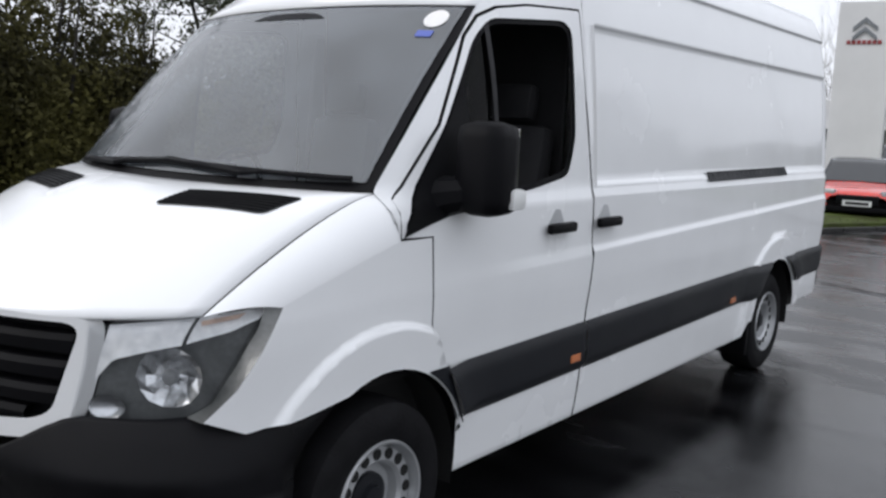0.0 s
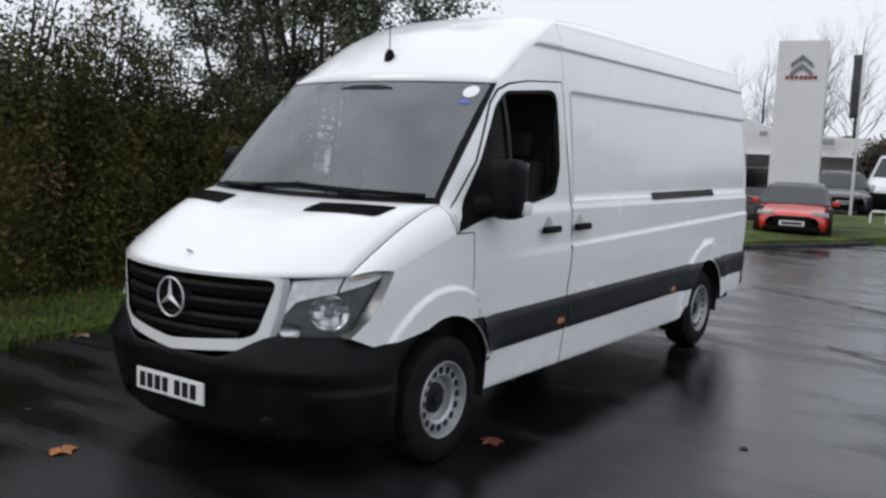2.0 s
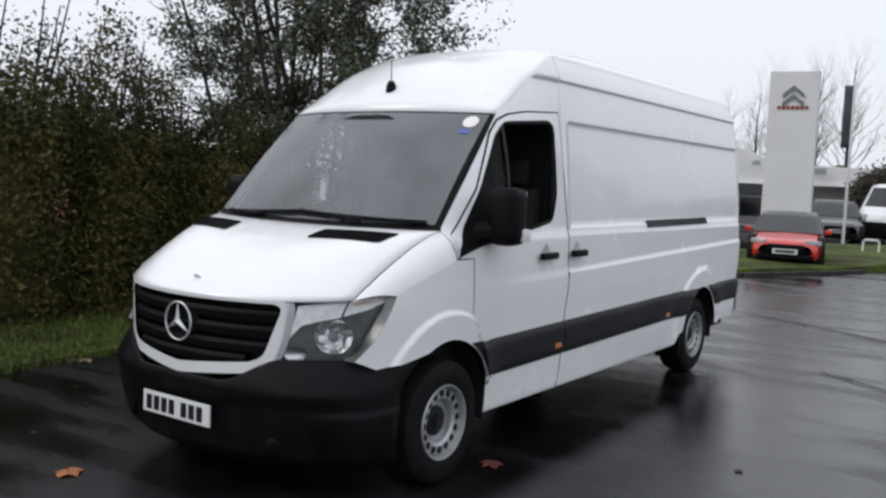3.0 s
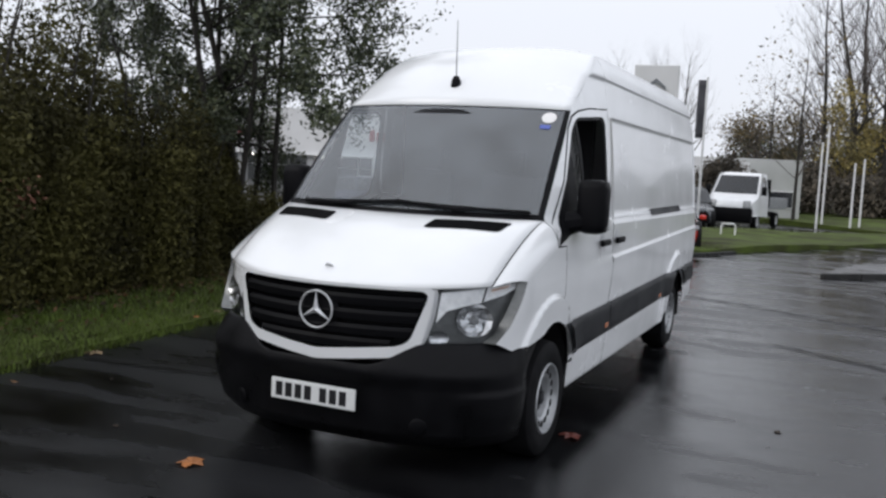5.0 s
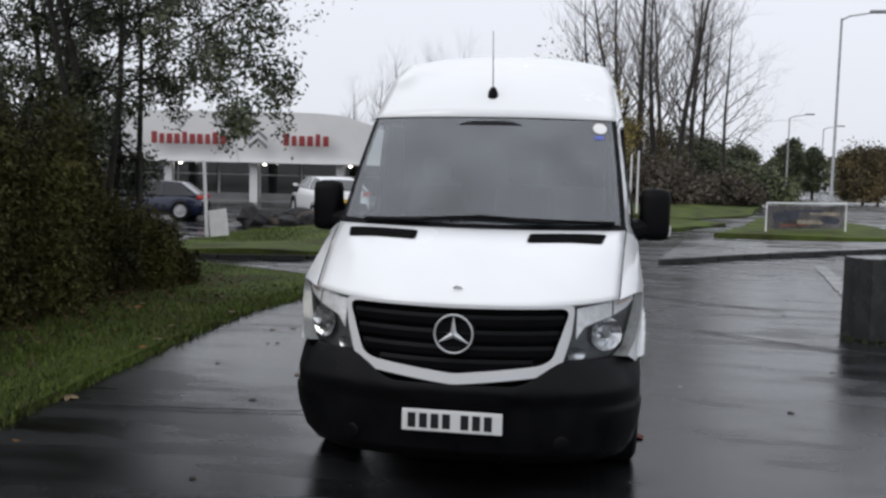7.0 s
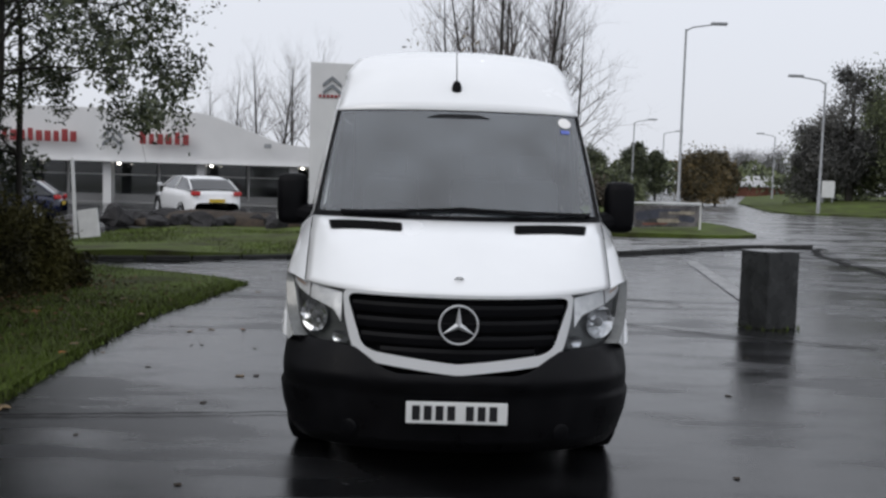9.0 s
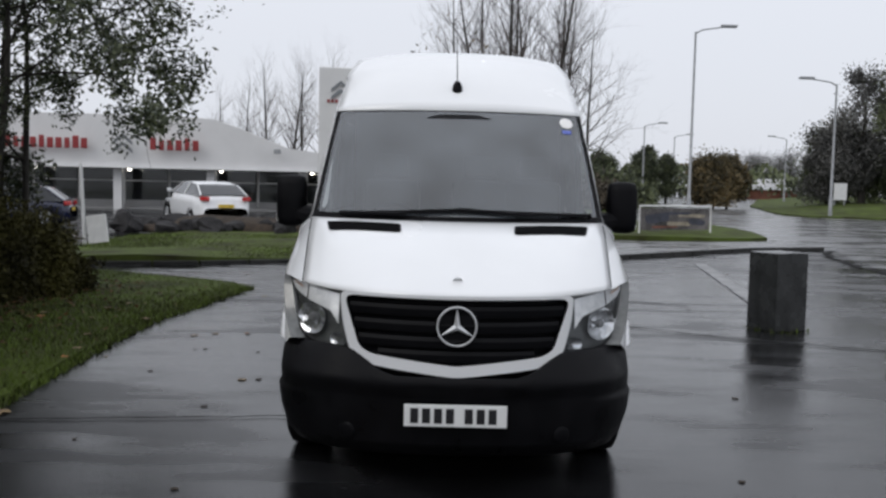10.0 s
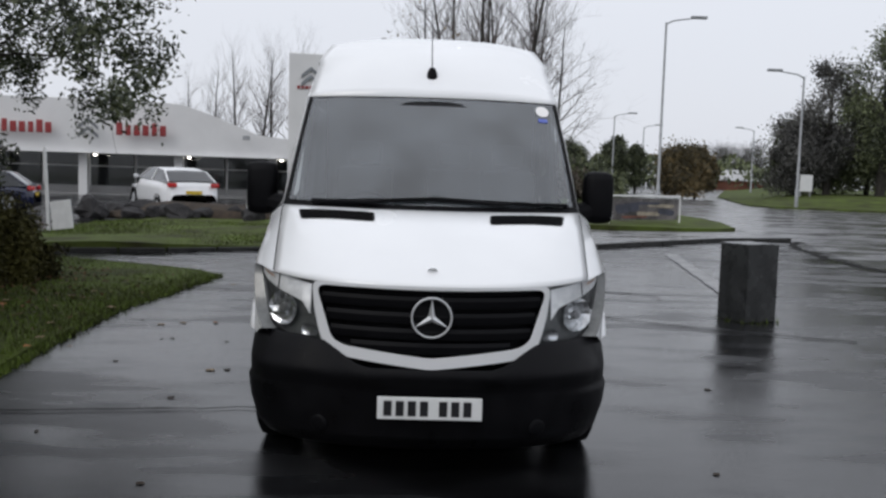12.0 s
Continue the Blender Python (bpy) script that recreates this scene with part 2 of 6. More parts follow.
CAR_GREY = material("dark_grey_paint", (0.035, 0.037, 0.042), 0.25, var=0.1, bump=0, coat=0.6)
CAR_WHITE = material("car_white_paint", (0.76, 0.77, 0.78), 0.2, var=0.03, bump=0, coat=0.6)
BRICK = material("brick_wall", (0.22, 0.09, 0.06), 0.8, var=0.25, scale=3)
ROOF_PALE = material("pale_roof", (0.55, 0.55, 0.56), 0.6, var=0.08, scale=0.5)
BANNER_DARK = material("banner_cloth", (0.05, 0.05, 0.058), 0.7, var=0.2, scale=3)
PRINT_PALE = material("print_pale", (0.30, 0.26, 0.20), 0.5, var=0.4, scale=3, bump=0)
PRINT_BLUE = material("print_blue", (0.05, 0.053, 0.075), 0.5, var=0.4, scale=3, bump=0)
PRINT_RED = material("print_red", (0.16, 0.06, 0.04), 0.5, var=0.4, scale=3, bump=0)
BOARD = material("printed_board", (0.10, 0.09, 0.09), 0.5, var=0.85, scale=1.3, fine=12, bump=0)
LAMP_ON = glow("showroom_lamp_glow", (1.0, 0.95, 0.85), 6.0)
STAIN = material("pale_wash", (0.15, 0.15, 0.15), 0.35, var=0.6, scale=2.5, fine=30, alt=(0.03, 0.03, 0.032))
TAR = material("tar_joint", (0.008, 0.008, 0.008), 0.8, var=0.3, scale=5, fine=60, ior=1.2)
LEAF_RED = material("fallen_leaf_dark", (0.13, 0.03, 0.02), 0.55, var=0.3, scale=9)
LITTER = material("dead_leaf_litter", (0.085, 0.045, 0.02), 0.7, var=0.3, scale=1.2, bump=0, alt=(0.028, 0.018, 0.010), per_island=0.8, ior=1.3)
FADED = material("faded_road_paint", (0.36, 0.36, 0.36), 0.4, var=0.4, scale=4, fine=40)

# ---------- building helpers ----------


def link(name, verts, faces, mat, parent=None, label="", smooth=True, thick=0.0):
    me = bpy.data.meshes.new(name)
    me.from_pydata([tuple(v) for v in verts], [], faces)
    me.materials.append(mat)
    me.update()
    if smooth:
        me.polygons.foreach_set("use_smooth", [True] * len(me.polygons))
    ob = new(name, me)
    if parent is not None:
        ob.parent = parent
    if label:
        ob["label"] = label
    if thick:
        s = ob.modifiers.new("thickness", 'SOLIDIFY')
        s.thickness, s.offset = abs(thick), -1 if thick > 0 else 1
    return ob


def part(name, bm, mat, parent=None, label="", smooth=False, angle=0.6):
    """Links a bmesh as one mesh object under a thing or under a part."""
    me = bpy.data.meshes.new(name)
    bm.normal_update()
    if smooth:
        for f in bm.faces:
            f.smooth = True
        for e in bm.edges:
            if len(e.link_faces) == 2 and e.calc_face_angle(0) > angle:
                e.smooth = False
    bm.to_mesh(me)
    bm.free()
    me.materials.append(mat)
    ob = new(name, me)
    if parent is not None:
        ob.parent = parent
    if label:
        ob["label"] = label
    return ob


def thing(name, label, category, group="", kind="", at=(0, 0, 0), turn=0):
    ob = tagged(new(name), label, category, group, kind)
    ob.matrix_basis = pose(*at, 0, 0, turn)
    return ob


def box(bm, c, s, bevel=0.0, m=None, seg=2):
    """A box of size s round c, with rounded edges."""
    r = bmesh.ops.create_cube(bm, size=1.0, matrix=Matrix.LocRotScale(c, None, s))
    if bevel:
        edges = list({e for v in r["verts"] for e in v.link_edges})
        got = bmesh.ops.bevel(bm, geom=edges, offset=bevel, segments=seg, affect='EDGES', profile=0.6)
        vs = list({v for f in got["faces"] for v in f.verts} | {v for v in r["verts"] if v.is_valid})
    else:
        vs = r["verts"]
    if m is not None:
        bmesh.ops.transform(bm, matrix=m, verts=vs)
    return bm


def boxed(c, s, bevel=0.0, m=None):
    return box(bmesh.new(), c, s, bevel, m)


def tube(bm, pts, radii, sides=8):
    """A tapered tube along points."""
    rings, up = [], Vector((0.13, 0.31, 0.94))
    pts = [Vector(p) for p in pts]
    for i, p in enumerate(pts):
        d = (pts[min(i + 1, len(pts) - 1)] - pts[max(i - 1, 0)]).normalized()
        a = d.cross(up)
        a = (a if a.length > 1e-3 else d.cross(Vector((1, 0, 0)))).normalized()
        b = d.cross(a)
        r = radii[i] if hasattr(radii, "__len__") else radii
        rings.append([bm.verts.new(p + r * (math.cos(2 * math.pi * k / sides) * a + math.sin(2 * math.pi * k / sides) * b)) for k in range(sides)])
    for q, w in zip(rings, rings[1:]):
        for k in range(sides):
            bm.faces.new((q[k], q[(k + 1) % sides], w[(k + 1) % sides], w[k]))
    bm.faces.new(rings[0][::-1])
    bm.faces.new(rings[-1])
    return bm


def lathe(profile, sides=40, axis='X'):
    """A turned body: profile of (radius, along) round the x axis."""
    bm = bmesh.new()
    rings = []
    for r, h in profile:
        rings.append([bm.verts.new((h, r * math.cos(2 * math.pi * k / sides), r * math.sin(2 * math.pi * k / sides))) for k in range(sides)])
    for q, w in zip(rings, rings[1:]):
        for k in range(sides):
            bm.faces.new((q[k], w[k], w[(k + 1) % sides], q[(k + 1) % sides]))
    return bm


def inside(p, poly):
    hit, n = False, len(poly)
    for i in range(n):
        (x1, y1), (x2, y2) = poly[i], poly[i - 1]
        if (y1 > p[1]) != (y2 > p[1]) and p[0] < (x2 - x1) * (p[1] - y1) / (y2 - y1) + x1:
            hit = not hit
    return hit


def fine(poly, step):
    """The closed outline with its edges cut to a step at most."""
    out = []
    for i, p in enumerate(poly):
        q = poly[(i + 1) % len(poly)]
        k = max(1, math.ceil(math.dist(p, q) / step))
        out += [(p[0] + (q[0] - p[0]) * j / k, p[1] + (q[1] - p[1]) * j / k) for j in range(k)]
    return out


def rounded(poly, r, n=4):
    """The outline with its corners rounded."""
    out = []
    for i, p in enumerate(poly):
        p, a, b = Vector(p), Vector(poly[i - 1]), Vector(poly[(i + 1) % len(poly)])
        ra, rb = min(r, (a - p).length * 0.45), min(r, (b - p).length * 0.45)
        s, e = p + (a - p).normalized() * ra, p + (b - p).normalized() * rb
        out += [tuple((1 - t) ** 2 * s + 2 * t * (1 - t) * p + t * t * e) for t in [k / n for k in range(n + 1)]]
    return out


def sheet(outline, step, place, holes=(), loops=(), seeds=(), lines=()):
    """A curved panel: an outline in two coordinates, filled with triangles and bent by place(u, v). Returns vertices and faces."""
    pts, edges = [], []
    for poly in (outline, *holes, *loops):
        poly = fine(poly, step)
        s = len(pts)
        pts += poly
        edges += [(s + i, s + (i + 1) % len(poly)) for i in range(len(poly))]
    for line in lines:
        run = None
        for p in line:
            if inside(p, outline) and not any(inside(p, h) for h in holes):
                pts.append(p)
                if run is not None:
                    edges.append((run, len(pts) - 1))
                run = len(pts) - 1
            else:
                run = None
    us, vs = [p[0] for p in outline], [p[1] for p in outline]
    u = min(us) + step / 2
    while u < max(us):
        v = min(vs) + step / 2
        while v < max(vs):
            if inside((u, v), outline) and not any(inside((u, v), h) for h in holes):
                pts.append((u, v))
            v += step
        u += step
    pts += [p for p in seeds if inside(p, outline) and not any(inside(p, h) for h in holes)]
    v2, _, f2, _, _, _ = geometry.delaunay_2d_cdt([Vector(p) for p in pts], edges, [], 0, 1e-4)
    keep = []
    for f in f2:
        c = sum((v2[i] for i in f), Vector((0, 0))) / len(f)
        if inside(c, outline) and not any(inside(c, h) for h in holes):
            keep.append(tuple(f))
    return [place(v[0], v[1]) for v in v2], keep


def facing(verts, faces, towards):
    """Turns faces so that their normals look towards a direction given for a point."""
    out = []
    for f in faces:
        a, b, c = (Vector(verts[i]) for i in f[:3])
        n = (b - a).cross(c - a)
        out.append(f if n.dot(Vector(towards((a + b + c) / 3))) >= 0 else f[::-1])
    return out


def grid(fn, nu, nv):
    verts = [fn(i / nu, j / nv) for i in range(nu + 1) for j in range(nv + 1)]
    faces = [(i * (nv + 1) + j, (i + 1) * (nv + 1) + j, (i + 1) * (nv + 1) + j + 1, i * (nv + 1) + j + 1) for i in range(nu) for j in range(nv)]
    return verts, faces


def smooth01(a, b, x):
    t = min(1, max(0, (x - a) / (b - a)))
    return t * t * (3 - 2 * t)


def interp(x, xs, ys):
    return float(np.interp(x, xs, ys))


# ---------- the van: front at y = 0, its rear towards +y ----------
FRONT_AXLE, REAR_AXLE, HUB = 1.02, 5.11, 0.345
REAR = 6.46
UP = lambda c: (0, 0, 1)
OUT = lambda c: (c[0], 0.0, 0.15)
AHEAD = lambda c: (c[0] * 0.5, -1, 0.1)


def a_line(z):
    return 1.03 + (z - 1.40) * 0.93


def nose_y(x, z):
    """The front's bow in plan, leaning back as it rises."""
    return 0.75 * (1 - math.sqrt(max(0.0, 1 - (min(abs(x), 0.959) / 0.96) ** 2))) + 0.0 * z


def side_x(y, z):
    """Half the body's width: the side's section, its creases, wheel flares, and how it narrows to front and rear."""
    zc = 1.08 + 0.024 * (y - 2.4)
    a = smooth01(1.50, 2.10, y)
    x = interp(z, [0.26, 0.32, 0.50, 0.80, 0.95, zc, zc + 0.03, 1.33, 1.37, 1.60, 1.85, 2.09, 2.20, 2.358, 2.370, 2.46, 2.54],
               [0.925, 0.950, 0.968, 0.972, 0.984 - 0.004 * (1 - a), 0.987 - 0.006 * (1 - a), 0.973 + 0.006 * (1 - a), 0.970, 0.958, 0.942, 0.920, 0.892, 0.872, 0.834, 0.847, 0.805, 0.757])
    if z > 1.30:
        x -= 0.072 * max(0.0, 1 - max(0.0, y - a_line(z)) / 0.60) ** 2 * smooth01(1.30, 1.42, z)
    if 2.44 < y < 6.25 and 1.37 < z < 2.12:
        d = min(y - 2.47, 6.21 - y, z - 1.385, 2.10 - z)
        x -= 0.016 * smooth01(0.0, 0.018, d)
    for ya in (FRONT_AXLE, REAR_AXLE):
        r = math.hypot(y - ya, z - 0.36)
        if ya > 2 or y < interp(z, [0.53, 0.80, 0.92, 1.235], [1.446, 1.325, 1.27, 1.26]):
            x += 0.030 * smooth01(0.606, 0.580, r)
    if y < 0.75:
        x *= max(0.0, 1 - ((0.75 - y) / 0.75) ** 2.6) ** (1 / 2.6)
    if y > 6.16:
        x -= 0.20 * ((y - 6.16) / 0.30) ** 2.4
    return x


def hood_z(v, s=0.0):
    """How the bonnet rises: bowed in the middle, nearly straight along its edges."""
    return 1 - (1 - v) ** (1.5 + 0.12 * smooth01(0.30, 0.86, abs(s)) - 0.30 * smooth01(0.90, 1.0, abs(s)))


def hood_point(s, v):
    """s: across, -1 to 1; v: from the nose to the windscreen."""
    x = (0.835 + (0.885 - 0.835) * v) * s
    y0, y1 = nose_y(0.835 * s, 1), 0.835 + 0.20 * s * s
    z0, z1 = 1.035 + 0.028 * s * s, 1.387 + 0.006 * s * s
    crease = 0.012 * smooth01(0.77 + 0.25 * v, 0.69 + 0.27 * v, abs(s)) * math.sin(math.pi * v)
    return (x, y0 + (y1 - y0) * v, z0 + (z1 - z0) * hood_z(v, s) + crease)


def roof_centre(y):
    return interp(y, [1.52, 1.70, 1.85, 2.0, 2.2, 2.4, 2.8, 3.4, 6.2, 6.46], [2.095, 2.258, 2.365, 2.450, 2.535, 2.592, 2.656, 2.702, 2.702, 2.63])


def roof_edge(y):
    """The line where side and roof meet, as y and z, for a station of the roof's middle."""
    ye = y + 0.145 * max(0.0, 1 - (y - 1.52) / 0.93)
    return ye, interp(ye, [1.665, 2.05, 2.25, 2.46, 6.2, 6.46], [2.088, 2.332, 2.435, 2.54, 2.54, 2.50])


def roof_point(s, y):
    ye, ze = roof_edge(y)
    xe = side_x(ye, ze)
    k = abs(s) ** 2.0
    return (xe * s, y + (ye - y) * k, roof_centre(y) - (roof_centre(y) - ze) * abs(s) ** 3.0)


def arc(ya, r, a0, a1, n=18):
    """Points of a wheel's arch, angles in degrees from behind over the top to the front."""
    return [(ya + r * math.cos(radians(a0 + (a1 - a0) * k / n)), 0.36 + r * math.sin(radians(a0 + (a1 - a0) * k / n))) for k in range(n + 1)]


def side_normals(ob, side):
    """Smooth shading normals straight from the side's own shape."""
    e, ns = 0.005, []
    for p in ob.data.vertices:
        x, y, z = p.co
        n = Vector((1.0, -(side_x(y + e, z) - side_x(y - e, z)) / (2 * e), -(side_x(y, z + e) - side_x(y, z - e)) / (2 * e))).normalized()
        ns.append((side * n.x, n.y, n.z))
    ob.data.normals_split_custom_set_from_vertices(ns)


def cargo_upper(parent, side):
    """The cargo body's wall above the wheels, in rows along its folds."""
    ys = [2.47, 2.478, 2.49, 2.52] + [2.6 + 0.1 * k for k in range(36)] + [6.16, 6.18, 6.19, 6.202, 6.212, 6.24, 6.27, 6.30, 6.34, 6.38, 6.42, 6.46]
    rows = [0.95, 1.0, ("c", -0.02), ("c", -0.008), ("c", 0.0), ("c", 0.01), ("c", 0.02), ("c", 0.03), ("c", 0.045), 1.28, 1.325, 1.335, 1.35, 1.366, 1.374, 1.387, 1.396, 1.404, 1.44, 1.52, 1.62, 1.74, 1.86, 1.98, 2.06,
            2.082, 2.092, 2.10, 2.11, 2.14, 2.20, 2.27, 2.34, 2.356, 2.361, 2.367, 2.372, 2.385, 2.42, 2.47, 2.51, 2.54]
    def at(i, j):
        y = ys[i - 1] if i else 2.45
        r = rows[j]
        z = r if not isinstance(r, tuple) else 1.08 + 0.024 * (y - 2.4) + r[1]
        z = min(z, interp(y, [2.4, 6.2, 6.46], [2.54, 2.54, 2.50]))
        if not i:
            y = interp(z, [0.58, 1.05, 1.32, 1.75, 2.17, 2.54], [2.404, 2.437, 2.437, 2.382, 2.372, 2.462])
        return (side * side_x(y, z), y, z)
    nu, nv = len(ys), len(rows) - 1
    v, f = grid(lambda a, b: at(round(a * nu), round(b * nv)), nu, nv)
    ob = link("cargo_side", v, facing(v, f, OUT), WHITE, parent)
    side_normals(ob, side)
    return ob


def van_panel(name, outline, parent, side, holes=(), loops=(), step=0.07, mat=None, out=0.0, label="", seeds=(), lines=()):
    v, f = sheet(outline, step, lambda y, z: (side * (side_x(y, z) + out), y, z), holes, loops, seeds, lines)
    ob = link(name, v, facing(v, f, OUT), mat or WHITE, parent, label)
    side_normals(ob, side)
    return ob


def creases(y0, y1, step=0.05):
    """The lines in the side along which its section folds, and round the wheels' flares."""
    ys = np.arange(y0, y1, step)
    out = [[(float(y), z) for y in ys] for z in (2.359, 2.369, 1.335, 1.366, 0.95)]
    out += [[(float(y), 1.08 + 0.024 * (float(y) - 2.4) + d) for y in ys] for d in (-0.02, 0.0, 0.03, 0.05)]
    for ya in (FRONT_AXLE, REAR_AXLE):
        out += [arc(ya, r, 175, 5, 40) for r in (0.612, 0.595, 0.575, 0.55)]
    return out


def build_wheel(parent, at, side):
    w = part("wheel", lathe([(0.19, -0.10), (0.215, -0.115), (0.30, -0.12), (0.335, -0.10), (0.345, -0.06), (0.345, 0.06), (0.335, 0.10), (0.30, 0.12), (0.215, 0.115), (0.195, 0.10)], 48),
             RUBBER, parent, "black rubber tyre", smooth=True)
    w.name = "tyre"
    w.matrix_basis = pose(*at) @ Matrix.Diagonal((side, 1, 1, 1))
    rim = part("rim", lathe([(0.212, 0.108), (0.206, 0.122), (0.198, 0.120), (0.192, 0.085), (0.187, 0.075), (0.180, 0.088), (0.135, 0.092), (0.122, 0.080), (0.115, 0.045), (0.0, 0.045)], 48), STEEL, w, "silver steel rim", smooth=True)
    # The rim isn't pierced: black discs paint the darkness inside its holes.
    for k in range(16):
        a = 2 * math.pi * k / 16
        bm = bmesh.new()
        bmesh.ops.create_cone(bm, cap_ends=True, segments=12, radius1=0.0205, radius2=0.0205, depth=0.006, matrix=Matrix.Translation((0.0905, 0.158 * math.cos(a), 0.158 * math.sin(a))) @ Matrix.Rotation(math.pi / 2, 4, 'Y'))
        part("vent_hole_shade", bm, VOID, rim)
    part("hub_cap", lathe([(0.085, 0.045), (0.082, 0.060), (0.045, 0.066), (0.04, 0.085), (0.0, 0.088)], 24), CLAD, rim, smooth=True)
    return w


def build_van():
    van = thing("panel_van", "white long high-roof panel van with black bumper, parked on wet tarmac", "van")
    # sides
    for sd in (1, -1):
        fr = [(0.57, 1.084), (0.502, 0.96), (0.430, 0.85), (0.345, 0.765), (0.46, 0.715), (0.585, 0.73)]
        front_arch = arc(FRONT_AXLE, 0.445, 123, 8, 16)[::1]
        fender = fr + front_arch[1:] + [(1.44, 0.53), (1.32, 0.80), (1.265, 0.92), (1.255, 1.235), (1.085, 1.235), (0.94, 1.195), (0.80, 1.155), (0.66, 1.115)]
        fen = van_panel("front_fender", fender, van, sd, step=0.04, lines=creases(0.3, 1.3))
        def shoulder(a, b, sd=sd):
            top = Vector(hood_point(1.0, min(1.0, a * 1.0))) + Vector((0.006, 0, -0.004))
            yl = 0.569 + (1.085 - 0.569) * a
            zl = interp(yl, [0.569, 0.66, 0.80, 1.085], [1.080, 1.115, 1.155, 1.235])
            low = Vector((side_x(yl, zl), yl, zl))
            bow = math.sin(math.pi * b) * 0.026
            p = top.lerp(low, b) + Vector((0.75, -0.1, 0.65)) * bow
            return (sd * p.x, p.y, p.z)
        v, f = grid(shoulder, 18, 10)
        so = link("fender_shoulder", v, facing(v, f, UP), WHITE, fen)
        ends = [(Vector(shoulder(k / 18, 0)), Vector(shoulder(k / 18, 1))) for k in range(19)]
        soft = []
        for p in v:
            p = Vector(p)
            top, low = min(ends, key=lambda e: ((p - e[0]).cross((e[1] - e[0]).normalized())).length)
            k = min(1.0, max(0.0, (p - top).dot(low - top) / (low - top).length_squared))
            soft.append(Vector((sd * 0.42, -0.15, 0.9)).lerp(Vector((sd, -0.12, 0.10)), k).normalized())
        so.data.normals_split_custom_set_from_vertices(soft)
        def corner(a, b, sd=sd):
            p = Vector(shoulder(1.0, b))
            y, z = 1.034 + 0.053 * b, 1.395 - 0.155 * b
            q = Vector((sd * (side_x(y, z) - 0.004), y, z))
            return tuple(p.lerp(q, a) + Vector((0, 0.003, -0.002)))
        v, f = grid(corner, 6, 10)
        link("fender_corner", v, facing(v, f, OUT), WHITE, fen, thick=0.010)
        pillar = [(1.03, 1.395), (1.083, 1.24), (1.088, 1.375), (1.148, 1.415), (1.36, 1.63), (1.56, 1.965), (1.65, 2.05), (1.76, 2.095), (1.95, 2.125), (2.345, 2.15), (2.375, 1.75), (2.381, 1.75),
                  (2.369, 2.17), (2.459, 2.54), (2.25, 2.435), (2.05, 2.332), (1.85, 2.20), (1.665, 2.088), (1.35, 1.745)]
        van_panel("cab_pillar", pillar, van, sd, step=0.03, lines=creases(1.0, 2.5))
        door = [(1.263, 1.24), (1.272, 0.92), (1.328, 0.80), (1.45, 0.53), (1.47, 0.31), (2.385, 0.31), (2.392, 0.58), (2.425, 1.05), (2.425, 1.32), (2.37, 1.75), (2.338, 2.14),
                (1.95, 2.115), (1.77, 2.085), (1.66, 2.04), (1.575, 1.96), (1.375, 1.625), (1.16, 1.41), (1.09, 1.37), (1.09, 1.245)]
        window = rounded([(1.12, 1.255), (1.11, 1.29), (1.40, 1.63), (1.61, 1.955), (1.72, 2.045), (2.20, 2.085), (2.27, 2.05), (2.28, 1.60), (2.215, 1.43), (1.95, 1.385), (1.50, 1.335)], 0.05)
        d = van_panel("front_door", door, van, sd, holes=[window], step=0.06, lines=creases(1.2, 2.5))
        quarter = [(1.12, 1.255), (1.11, 1.29), (1.40, 1.63), (1.61, 1.955), (1.70, 2.02), (1.675, 1.36), (1.50, 1.335)]
        van_panel("window_pane", quarter, d, sd, step=0.12, mat=DARK_GLASS, out=-0.022, label="fixed quarter window glass")
        seal_in = rounded([(1.17, 1.275), (1.16, 1.30), (1.425, 1.63), (1.63, 1.945), (1.735, 2.025), (2.19, 2.063), (2.248, 2.035), (2.257, 1.605), (2.20, 1.452), (1.94, 1.407), (1.50, 1.357)], 0.05)
        van_panel("window_seal", window, d, sd, holes=[seal_in], step=0.05, mat=BLACK, out=-0.008)
        van_panel("mirror_mount", [(1.095, 1.245), (1.42, 1.330), (1.52, 1.345), (1.52, 1.80), (1.42, 1.65), (1.26, 1.455), (1.12, 1.29)], d, sd, step=0.05, mat=BLACK, out=0.006)
        van_panel("window_bar", [(1.665, 1.36), (1.69, 1.36), (1.715, 2.03), (1.69, 2.02)], d, sd, step=0.06, mat=TRIM, out=-0.006)
        cargo_arch = arc(REAR_AXLE, 0.435, 172, 8, 16)
        cargo = [(2.397, 0.31), (4.50, 0.31), (4.62, 0.42)] + cargo_arch + [(5.60, 0.40), (5.64, 0.42), (6.44, 0.42), (6.46, 0.80), (6.46, 0.95), (2.43, 0.95), (2.404, 0.58)]
        van_panel("cargo_sill", cargo, van, sd, step=0.05, lines=creases(2.3, 6.5))
        c = cargo_upper(van, sd)
        van_panel("slide_rail", rounded([(3.80, 1.362), (5.23, 1.372), (5.23, 1.428), (3.80, 1.418)], 0.01), c, sd, step=0.08, mat=CLAD, out=0.010, label="grey sliding door rail")
        # cladding strips with a rounded face
        for y0, y1, nm in ((1.445, 2.388, d), (2.402, 4.70, c), (5.54, 6.44, c)):
            def strip(u, w, y0=y0, y1=y1, sd=sd):
                y = y0 + (y1 - y0) * u - (0.108 * w * (1 - u) if y0 < 1.5 else 0.0)
                top, low = 0.765 + 0.012 * (y - 2.4), 0.545 + 0.012 * (y - 2.4)
                if y0 > 5:
                    top, low = 0.80, 0.60
                z = low + (top - low) * w
                # the ends follow the rear wheel arch
                rim = math.sqrt(max(0.02, 0.452 ** 2 - (z - 0.36) ** 2))
